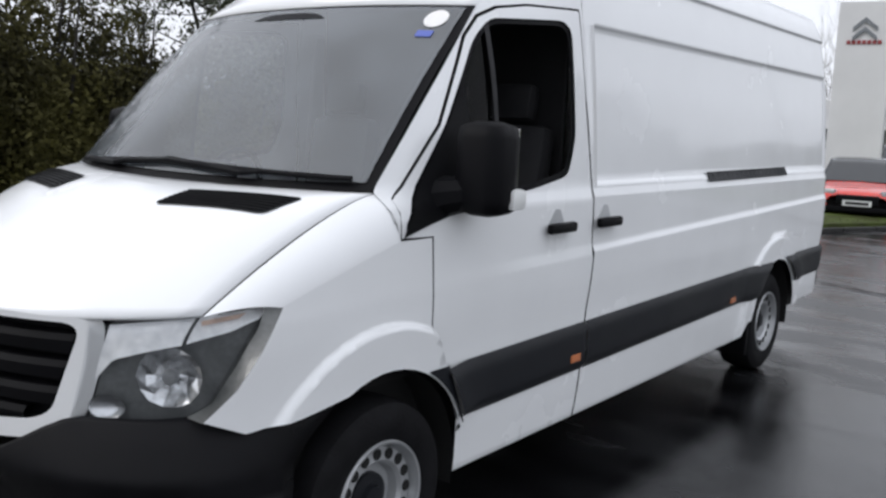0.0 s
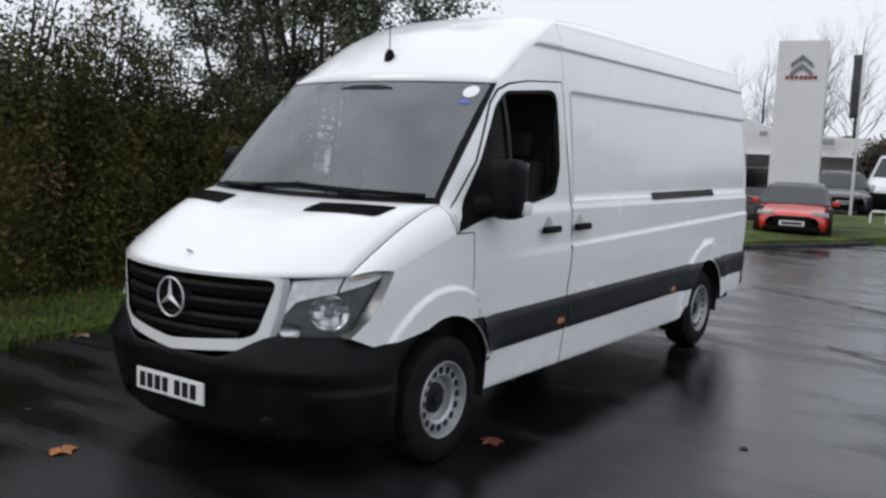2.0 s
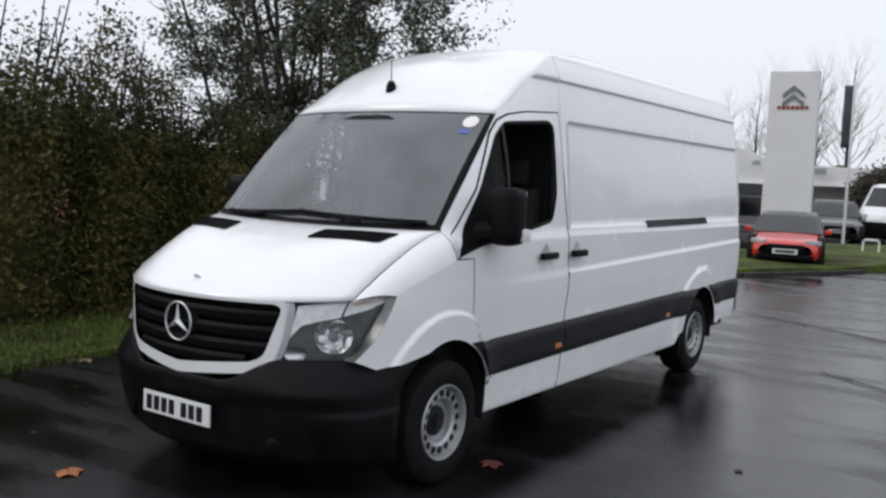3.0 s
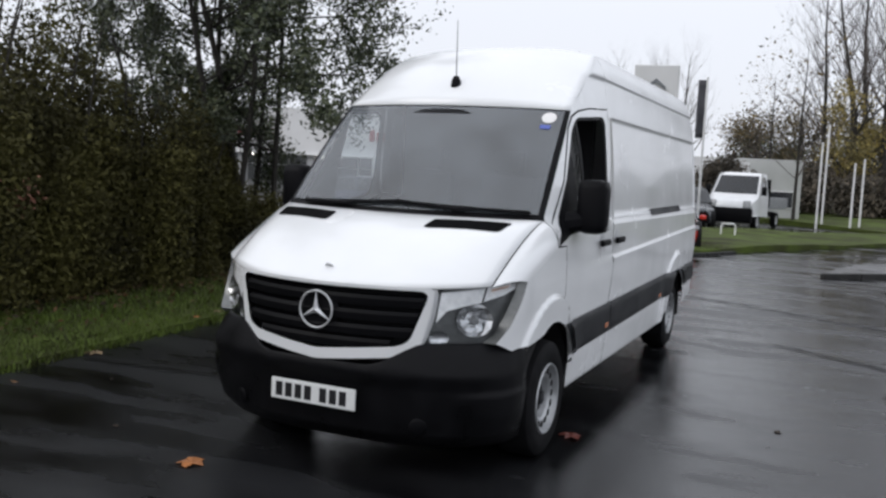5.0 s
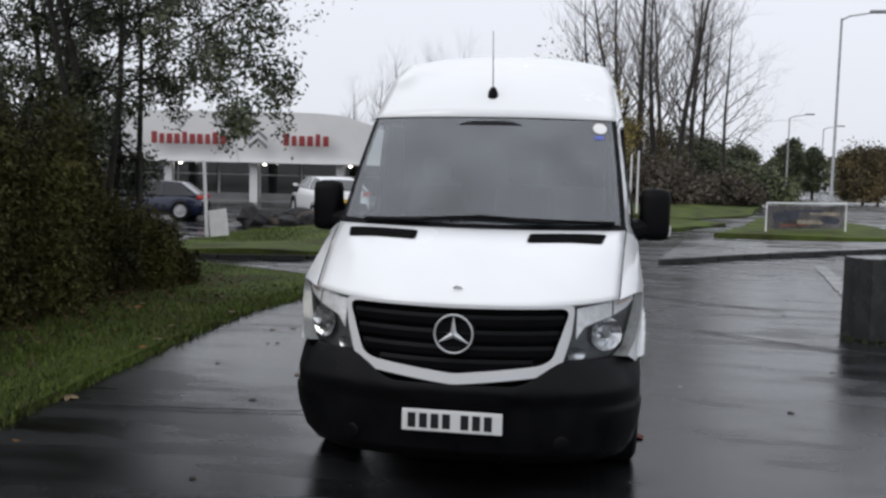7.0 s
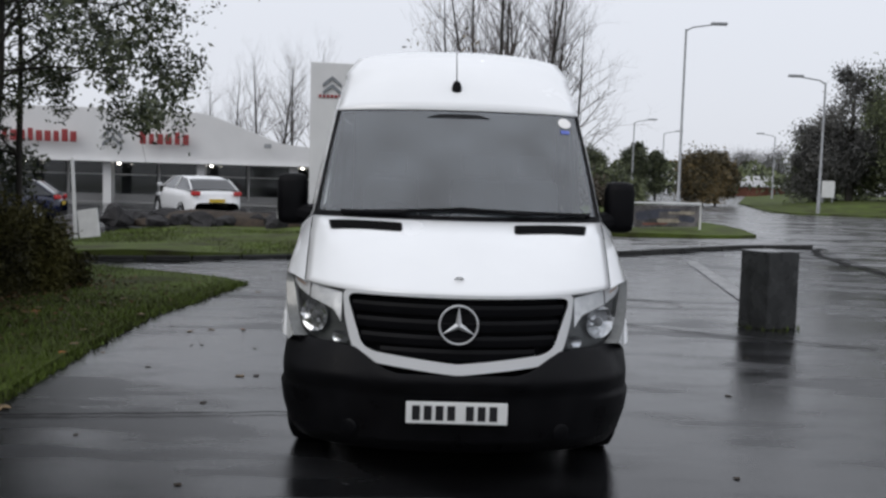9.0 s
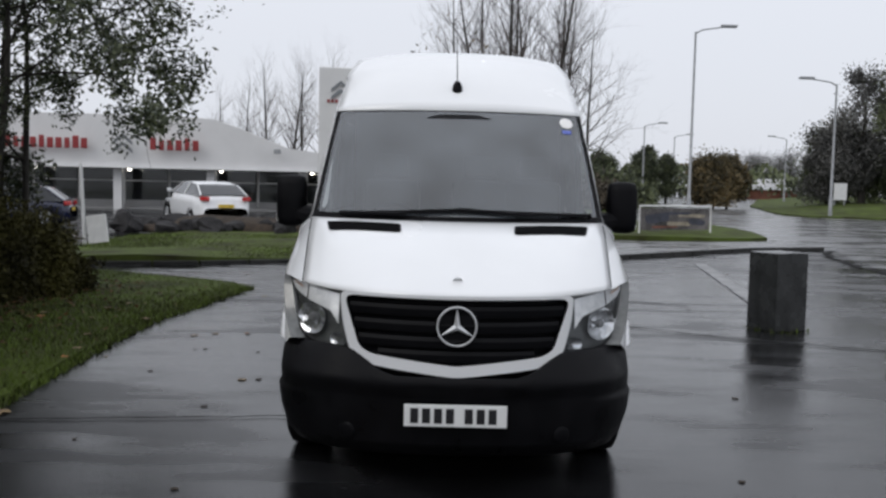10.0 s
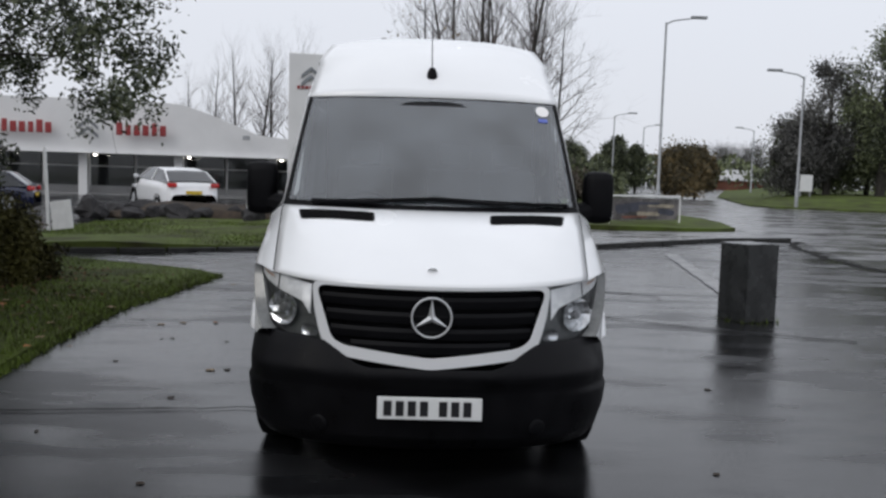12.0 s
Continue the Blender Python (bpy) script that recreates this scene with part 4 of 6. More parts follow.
BANK = [(-8.3, 15.0), (-7.7, 12.4), (-7.2, 11.95), (-6.3, 11.9), (-4.7, 12.4), (-3.1, 13.3), (-1.6, 15.0), (-0.5, 17.3), (0.6, 20.0), (2.8, 25.0), (6.0, 31.3), (4.0, 34.0), (-3.0, 27.5), (-7.4, 22.0), (-8.2, 19.0)]
slab("grass_bank", BANK, 0.12, -0.05, TURF, "grass bank with a kerb beside the drive", "grass", 0.7, 0.10)
ISLAND = [(4.5, 23.6), (6.0, 23.5), (8.2, 23.8), (9.6, 24.15), (10.35, 24.7), (11.3, 29.0), (11.45, 34.0), (9.2, 38.2), (8.3, 37.6), (6.3, 29.2)]
slab("grass_island", ISLAND, 0.13, -0.05, TURF, "grass island at the junction", "grass", 0.8, 0.05)
slab("grass_far_verge", [(31, 88), (23.5, 60), (23.0, 54), (29, 50.8), (45, 49), (160, 60), (160, 190), (60, 170)], 0.12, -0.05, TURF, "roadside grass rising across the road", "grass", 3.0, rise=(9.0, 0.75))
slab("grass_under_poplars", [(4.4, 35), (7.0, 38.2), (8.9, 42.5), (13, 62), (17, 95), (-6, 95), (-4, 42)], 0.15, -0.05, TURF, "grass below the bare poplars", "grass", 3.0, 0.15)
slab("road", [(8.85, -60), (8.85, 8), (8.98, 12.6), (9.3, 14.9), (9.6, 16.6), (10.7, 20.2), (10.65, 24.4), (11.35, 29.0), (11.5, 34), (9.3, 38.2), (9.6, 43), (13, 62), (17, 95), (45, 190), (70, 185), (31, 88), (23.5, 60), (23.0, 54), (29, 50.8), (45, 49), (160, 60), (160, -60)], 0.006, -0.05, ROAD, "lighter worn wet road surface past the drive", "road", 9.0)
PAVE = [(2.15, 14.1), (4.1, 16.2), (6.0, 17.9), (8.0, 19.6), (10.4, 20.6), (10.6, 22.5), (10.4, 24.55), (9.6, 24.0), (8.2, 23.65), (6.0, 23.35), (4.5, 23.45), (3.3, 21.0)]
pave = slab("pavement", PAVE, 0.10, -0.05, PAVING, "raised wet tarmac pavement corner", "pavement", 0.8, fall=(2.15, 14.1, -0.63, 0.77, 4.0))


def kerb_line(name, pts, width, z0, z1, label, length=0.9):
    """A run of separate kerb stones."""
    k = thing(name, label, "kerb", kind="structure")
    for a, b in zip(pts, pts[1:]):
        a, b = Vector(a), Vector(b)
        n = max(1, round((b - a).length / length))
        for i in range(n):
            p, q = a.lerp(b, (i + 0.02) / n), a.lerp(b, (i + 0.98) / n)
            c, d = (p + q) / 2, q - p
            part("kerb_stone", boxed((0, 0, 0), (d.length, width, z1 - z0), 0.015, pose(c.x, c.y, (z0 + z1) / 2, 0, 0, math.degrees(math.atan2(d.y, d.x)))), KERB, k)
    return k


kerb_line("kerb_bank", [(-7.2, 11.9), (-6.3, 11.85), (-4.7, 12.33), (-3.05, 13.22), (-1.52, 14.93), (-0.42, 17.25), (0.1, 18.5)], 0.12, -0.04, 0.075, "dark wet kerb stones along the grass bank")
kerb_line("kerb_pavement", [(2.15, 14.05), (4.12, 16.13), (6.03, 17.83), (8.03, 19.53), (10.43, 20.52)], 0.10, -0.04, 0.104, "dark wet kerb stones at the pavement edge")

def ground_strip(name, pts, width, mat, label, category, lift=0.012, ragged=1.0):
    """A thin line on the tarmac, ragged at its edges."""
    rng = np.random.default_rng(len(name) + int(abs(pts[0][0]) * 10))
    line = []
    for a, b in zip(pts, pts[1:]):
        k = max(2, int(math.dist(a, b) / 0.12))
        line += [Vector(a).lerp(Vector(b), i / k) for i in range(k)]
    vs = []
    for i, p in enumerate(line):
        d = (line[min(i + 1, len(line) - 1)] - line[max(i - 1, 0)]).normalized()
        w = width * (1 + ragged * rng.uniform(-0.45, 0.2)) / 2
        off = rng.normal(0, width * 0.25 * ragged)
        vs += [(p.x - d.y * (w + off), p.y + d.x * (w + off), lift), (p.x + d.y * (w - off), p.y - d.x * (w - off), lift)]
    fs = [(2 * i, 2 * i + 1, 2 * i + 3, 2 * i + 2) for i in range(len(line) - 1)]
    return tagged(link(name, vs, facing(vs, fs, UP), mat, None, label, smooth=False), label, category, kind="structure")


ground_strip("tar_joint_1", [(1.9, 5.95), (2.6, 5.5), (3.2, 5.1), (4.6, 4.6)], 0.05, TAR, "dark tar joint across the wet tarmac", "road joint")
ground_strip("tar_joint_2", [(-3.2, 1.25), (-2.2, 1.4), (-1.1, 1.55), (-0.4, 1.6)], 0.03, TAR, "dark tar joint across the wet tarmac", "road joint")
ground_strip("tar_joint_3", [(-3.2, 7.4), (-2.1, 7.4), (-1.0, 7.6)], 0.05, TAR, "dark tar joint across the wet tarmac", "road joint")
ground_strip("tar_joint_4", [(10.7, 20.4), (10.1, 19.6), (9.55, 18.2), (9.1, 15.7), (8.84, 13.8), (8.8, 8.0)], 0.20, TAR, "dark tar joint across the wet tarmac", "road joint")
ground_strip("tar_joint_5", [(0.2, 9.5), (1.2, 9.0), (2.1, 8.45), (3.4, 7.8)], 0.05, TAR, "dark tar joint across the wet tarmac", "road joint")
ground_strip("road_line_1", [(5.45, 15.0), (5.18, 13.2), (4.92, 11.5), (4.70, 10.1), (4.48, 8.7), (4.3, 7.6)], 0.26, STAIN, "pale worn strip across the wet tarmac", "road marking", ragged=0.15)
for k, (a, b) in enumerate((((21.67, 56.4), (21.2, 52.1)), ((19.2, 43.6), (18.9, 41.4)), ((17.5, 36.1), (16.9, 32.6)))):
    ground_strip("road_dash_%d" % (k + 1), [a, b], 0.12, FADED, "worn white lane dash on the road", "road marking")


def blades(name, areas, label, count, h):
    """Grass as one mesh of single blades."""
    rng = np.random.default_rng(5)
    vs, fs = [], []
    for poly, lim, share, z in areas:
        n = int(count * share)
        while n > 0:
            x, y = rng.uniform(lim[0], lim[1]), rng.uniform(lim[2], lim[3])
            if not inside((x, y), poly):
                continue
            n -= 1
            a, hh, w = rng.uniform(0, math.pi), h * rng.uniform(0.4, 1.2), 0.006 + 0.006 * rng.random()
            dx, dy = math.cos(a) * w, math.sin(a) * w
            tx, ty = rng.normal(0, 0.4 * hh), rng.normal(0, 0.4 * hh)
            zz = z + 0.0
            s = len(vs)
            vs += [(x - dx, y - dy, zz), (x + dx, y + dy, zz), (x + tx, y + ty, zz + hh)]
            fs.append((s, s + 1, s + 2))
    ob = link(name, vs, fs, BLADE, None, label, smooth=False)
    return tagged(ob, label, "grass", kind="stuff")


EDGE = [(-3.5, -4), (-3.05, -4), (-3.01, 0.7), (-3.21, 3.5), (-3.27, 5.5), (-3.03, 7.5), (-2.9, 8.8), (-3.3, 8.9), (-3.6, 5.5), (-3.5, 3.5)]
MOSS = [(3.45, 6.1), (3.5, 5.75), (3.75, 5.58), (4.05, 5.6), (4.2, 5.9), (4.18, 6.2), (3.9, 6.35), (3.6, 6.3)]
blades("grass_tufts", [(VERGE, (-6.5, -3.0, -4, 10.6), 0.75, 0.02), (BANK, (-9, 1, 11.9, 20), 0.25, 0.10), (EDGE, (-3.7, -2.85, -4, 9), 0.20, 0.0), (MOSS, (3.3, 4.4, 5.5, 6.5), 0.003, -0.02)], "short wet grass blades on verge and bank", 60000, 0.075)

# leaf litter below the hedge
slab("leaf_litter", rounded([(-5.4, -6), (-5.2, 1.0), (-5.1, 3.0), (-5.3, 5.0), (-5.7, 7.4), (-7.5, 8.2), (-9, 8), (-9, -6)], 0.5), 0.075, 0.0, SOIL, "bare earth and dead leaves under the hedge", "soil", 0.5, 0.05)

# ---------- foliage ----------


def leaf_mesh(name, centres, size, mat, parent, label="", seed=1, flat=0.0):
    """Many single leaves, each a small bent blade of two faces."""
    rng = np.random.default_rng(seed)
    n = len(centres)
    c = np.asarray(centres)
    a = rng.normal(size=(n, 3)) * np.array([1, 1, 1 - flat])
    a /= np.linalg.norm(a, axis=1)[:, None]
    b = rng.normal(size=(n, 3)) * np.array([1, 1, 1 - flat])
    b -= (b * a).sum(1)[:, None] * a
    b /= np.linalg.norm(b, axis=1)[:, None]
    s = size * rng.uniform(0.6, 1.3, n)[:, None]
    nn = np.cross(a, b)
    p = np.stack([c - a * s, c + b * s * 0.45 + nn * s * 0.15, c + a * s, c - b * s * 0.45 + nn * s * 0.15], 1).reshape(-1, 3)
    me = bpy.data.meshes.new(name)
    me.vertices.add(4 * n)
    me.vertices.foreach_set("co", p.astype(np.float32).ravel())
    me.loops.add(4 * n)
    me.loops.foreach_set("vertex_index", np.arange(4 * n, dtype=np.int32))
    me.polygons.add(n)
    me.polygons.foreach_set("loop_start", np.arange(0, 4 * n, 4, dtype=np.int32))
    me.update(calc_edges=True)
    me.materials.append(mat)
    ob = new(name, me)
    ob.parent = parent
    if label:
        ob["label"] = label
    return ob


def limbs(bm, rng, p, d, length, r, depth, tips, spread=0.5, up=0.15, kids=(2, 4), sides=6, wob=0.12, shrink=0.68):
    """Grows one limb and its side limbs."""
    pts, radii = [Vector(p)], [r]
    n = 4
    for k in range(n):
        d = (d + Vector(rng.normal(0, wob, 3)) + Vector((0, 0, up * 0.25))).normalized()
        pts.append(pts[-1] + d * length / n)
        radii.append(r * (1 - 0.55 * (k + 1) / n))
    tube(bm, pts, radii, max(3, sides))
    if depth == 0:
        tips += pts[1:]
        return
    if depth == 1:
        tips += pts[2:]
    for _ in range(int(rng.integers(kids[0], kids[1] + 1))):
        t = rng.uniform(0.35, 1.0)
        i = min(n - 1, int(t * n))
        q = pts[i].lerp(pts[i + 1], t * n - i)
        side = Vector(rng.normal(0, 1, 3)).cross(d).normalized()
        nd = (d * (1 - spread) + side * spread + Vector((0, 0, up))).normalized()
        limbs(bm, rng, q, nd, length * shrink * rng.uniform(0.75, 1.15), radii[i] * 0.6, depth - 1, tips, spread, up, kids, sides - 1, wob, shrink)


def leafy_tree(at, height, stems, seed, label, leaves=9000, size=0.055, mat=None, crown=1.0, lean=(0, 0), reach=0.0):
    rng = np.random.default_rng(seed)
    t = thing("tree", label, "tree", "trees behind the hedge", at=at)
    bm, tips = bmesh.new(), []
    for k in range(stems):
        a = 2 * math.pi * k / stems + rng.uniform(0, 1)
        d = Vector((0.16 * math.cos(a) + lean[0], 0.16 * math.sin(a) + lean[1], 1)).normalized()
        p = Vector((0.18 * math.cos(a), 0.18 * math.sin(a), -0.05))
        r = 0.062 * rng.uniform(0.8, 1.2)
        pts, radii = [p], [r]
        for j in range(8):
            d = (d + Vector((rng.normal(0, 0.05), rng.normal(0, 0.05), 0.03))).normalized()
            p = p + d * height / 8
            pts.append(p)
            radii.append(r * (1 - 0.85 * (j + 1) / 8))
            if j >= 1:
                for _ in range(2 if j > 1 else 3):
                    b = rng.uniform(0, 2 * math.pi)
                    bare = j == 1 and math.cos(b) > 0.1
                    nd = Vector((math.cos(b), math.sin(b), 0.35))
                    limbs(bmesh.new() if bare else bm, rng, p, nd.normalized(), crown * (1 + reach * max(0.0, math.cos(b))) * height * (0.26 if j > 1 else 0.15) * (1.15 - 0.09 * j), radii[-1] * 0.5, 2, [] if bare else tips, 0.55, 0.05, (2, 3), 5)
        tube(bm, pts, radii, 8)
    part("trunk", bm, BARK, t, smooth=True)
    tips = np.array([tuple(q) for q in tips])
    tips = tips[~((tips[:, 2] < 2.1) & (tips[:, 0] > 0.6))]
    thick = 1 + 1.2 * ((tips[:, 2] < 0.5 * height) & (tips[:, 0] > 0))
    c = tips[rng.choice(len(tips), leaves, p=thick / thick.sum())] + rng.normal(0, 0.10, (leaves, 3))
    leaf_mesh("crown", c, size, mat or LEAF, t, seed=seed)
    return t


def bare_tree(at, height, seed, label, narrow=True, leaves=0, group="bare trees", mat=None, girth=0.011, density=1.0, fork=2):
    rng = np.random.default_rng(seed)
    t = thing("bare_tree", label, "tree", group, at=at)
    bm, tips = bmesh.new(), []
    pts, radii, p, d = [Vector((0, 0, -0.2))], [height * girth], Vector((0, 0, 0)), Vector((0, 0, 1))
    steps = 12
    for j in range(steps):
        d = (d + Vector((rng.normal(0, 0.03), rng.normal(0, 0.03), 0.1))).normalized()
        p = p + d * height * 0.92 / steps
        pts.append(p)
        radii.append(height * girth * (1 - 0.9 * (j + 1) / steps))
        if j >= 2:
            for _ in range(int((3 if narrow else 3) * density) + (rng.random() < 0.5)):
                b = rng.uniform(0, 2 * math.pi)
                nd = Vector((math.cos(b), math.sin(b), rng.uniform(0.7, 2.0) if narrow else 0.65)).normalized()
                limbs(bm, rng, p, nd, height * (0.20 if narrow else 0.24) * (1.25 - 0.06 * j), radii[-1] * 0.32, fork, tips, 0.38 if narrow else 0.5, 0.25 if narrow else 0.1, (2, 3), 4, 0.10, 0.66)
    part("crown", bm, BARE, t)
    part("trunk", tube(bmesh.new(), pts, radii, 8), BARK, t, smooth=True)
    if leaves:
        tips = np.array([tuple(q) for q in tips])
        c = tips[rng.integers(0, len(tips), leaves)] + rng.normal(0, 0.2, (leaves, 3))
        leaf_mesh("foliage", c, 0.12, mat or FAR_BROWN, t, seed=seed)
    return t


def bush_tree(at, height, width, seed, label, mat, leaves=17000, size=0.14, name="tree", group="trees across the road"):
    """A full crown of clumps on a short trunk, for trees further off."""
    rng = np.random.default_rng(seed)
    t = thing(name, label, "tree", group, at=at)
    bm = bmesh.new()
    tips = []
    tube(bm, [(0, 0, -0.2), (0.05, 0, height * 0.3), (0, 0.1, height * 0.75)], [height * 0.03, height * 0.022, height * 0.008], 7)
    for k in range(7):
        b = rng.uniform(0, 2 * math.pi)
        limbs(bm, rng, Vector((0, 0, height * rng.uniform(0.15, 0.6))), Vector((math.cos(b), math.sin(b), 0.8)).normalized(), height * 0.3, height * 0.01, 1, tips, 0.5, 0.1, (2, 3), 4)
    part("trunk", bm, BARK, t)
    blobs = []
    for k in range(26):
        a, r = rng.uniform(0, 2 * math.pi), width / 2 * math.sqrt(rng.random()) * 0.8
        z = height * rng.uniform(0.22, 0.92)
        q = 1 - max(0, z / height - 0.55) * 1.3
        blobs.append((r * q * math.cos(a), r * q * math.sin(a), z, width * rng.uniform(0.10, 0.2)))
    i = rng.integers(0, len(blobs), leaves)
    bl = np.array(blobs)[i]
    c = bl[:, :3] + rng.normal(0, 0.55, (leaves, 3)) * bl[:, 3:4]
    c[:, 2] = np.maximum(c[:, 2], 0.3)
    leaf_mesh("crown", c, size, mat, t, seed=seed)
    return t


def hedge_bush(at, radius, height, seed, leaves):
    """One shrub of the hedge: many stems, and leaves that thin out to a ragged outline."""
    rng = np.random.default_rng(seed)
    t = thing("hedge_shrub", "dense dark green shrub in a tall unclipped hedge", "hedge", "hedge shrubs", at=at)
    bm = bmesh.new()
    for k in range(9):
        a = rng.uniform(0, 2 * math.pi)
        top = Vector((radius * 0.75 * math.cos(a) * rng.random(), radius * 0.75 * math.sin(a) * rng.random(), height * rng.uniform(0.75, 1.02)))
        tube(bm, [(0.2 * math.cos(a), 0.2 * math.sin(a), -0.05), top * 0.5 + Vector((rng.normal(0, 0.1), rng.normal(0, 0.1), 0)), top], [0.035, 0.022, 0.006], 5)
    part("stem", bm, BARK, t)
    n = leaves
    u = rng.normal(size=(n, 3))
    u /= np.linalg.norm(u, axis=1)[:, None]
    u[:, 2] = np.abs(u[:, 2])
    lump = 0.82 + 0.25 * np.sin(5.0 * u[:, 0] + seed) * np.cos(4.0 * u[:, 1] + 2 * seed) + rng.normal(0, 0.06, n)
    r = lump * rng.uniform(0.62, 1.0, n) ** 0.5
    c = u * r[:, None] * np.array([radius, radius, height])
    low = rng.random(n) < 0.35
    c[low, 2] = rng.uniform(0.15, height * 0.6, low.sum())
    c[:, :2] *= np.interp(c[:, 2] / height, [0.0, 0.25, 0.62, 1.0], [0.98, 0.98, 1.05, 1.0])[:, None]
    leaf_mesh("foliage", c, 0.036, HEDGE_LEAF, t, seed=seed)
    core = bmesh.new()
    bmesh.ops.create_icosphere(core, subdivisions=3, radius=1.0)
    for v_ in core.verts:
        q = v_.co.normalized()
        k = 0.58 + 0.14 * noise.noise(q * 2.3 + Vector((seed, 0, 0)))
        v_.co = Vector((q.x * radius * k, q.y * radius * k, max(-0.02, q.z) * height * k))
    part("inner_growth", core, HEDGE_LEAF, t)
    return t


HEDGE = [(-5.9, -7.0, 1.6, 3.6), (-5.8, -5.0, 1.5, 3.6), (-5.9, -3.0, 1.5, 3.6), (-5.8, -1.2, 1.4, 3.65), (-5.9, 0.5, 1.4, 3.65), (-5.9, 2.1, 1.4, 3.65), (-6.0, 3.6, 1.35, 3.4), (-6.0, 4.9, 1.3, 2.85), (-6.1, 6.1, 1.2, 2.1), (-6.1, 7.2, 1.2, 1.35), (-5.5, 7.4, 0.8, 0.8),
         (-7.6, 1.5, 1.6, 3.8), (-7.8, 4.2, 1.5, 3.0), (-7.7, 5.9, 1.4, 2.6), (-8.4, 6.0, 1.3, 2.3), (-7.8, -2.0, 1.6, 3.5)]
HEDGE.append((-6.75, 7.3, 0.80, 2.7))
for i, (x, y, r, h) in enumerate(HEDGE):
    hedge_bush((x, y, 0.03), r, h, 11 + i, 36000 if i < 11 else 22000)

# dead leaves thick under the hedge, thinning out over the grass
rng = np.random.default_rng(31)
n = 1500
away = rng.gamma(1.6, 0.42, n)
c = np.stack([-5.0 + away - 0.3, rng.uniform(-4.0, 8.6, n), np.full(n, 0.085)], 1)
c = c[(c[:, 0] < -3.25) | (rng.random(n) < 0.05)]
c[:, 2] = np.where(c[:, 0] > -3.15, 0.008, c[:, 2] + 0.03 * rng.random(len(c)))
tagged(leaf_mesh("dead_leaves", c, 0.034, LITTER, None, seed=32, flat=0.75), "dead brown leaves scattered under the hedge and over grass", "leaves", kind="stuff")

sprig = bpy.data.objects["hedge_shrub.005"]
q = np.random.default_rng(2).normal(0, 1, (40, 3)) * np.array([0.08, 0.18, 0.09]) + np.array([1.22, 0.05, 1.15])
tagged(leaf_mesh("dead_sprig", q, 0.030, SPRIG, sprig, "reddish dead leaves on one twig", seed=6), kind="stuff")

leafy_tree((-6.4, 7.3, 0), 7.6, 3, 3, "slim multi-stemmed tree with dark green autumn leaves", 48000, 0.043, crown=1.05, reach=0.42)
leafy_tree((-7.7, 8.0, 0), 7.0, 2, 8, "slim tree with dark leaves rising behind the hedge", 10000, 0.043, crown=0.55)
leafy_tree((-6.15, 7.9, 0), 7.4, 3, 17, "slim multi-stemmed tree with dark green autumn leaves", 26000, 0.040, crown=0.95, reach=0.30)
leafy_tree((-10.5, 11.5, 0), 6.0, 2, 21, "slim tree with thinning leaves beside the forecourt", 16000, 0.05, crown=0.7)

# ---------- cars ----------


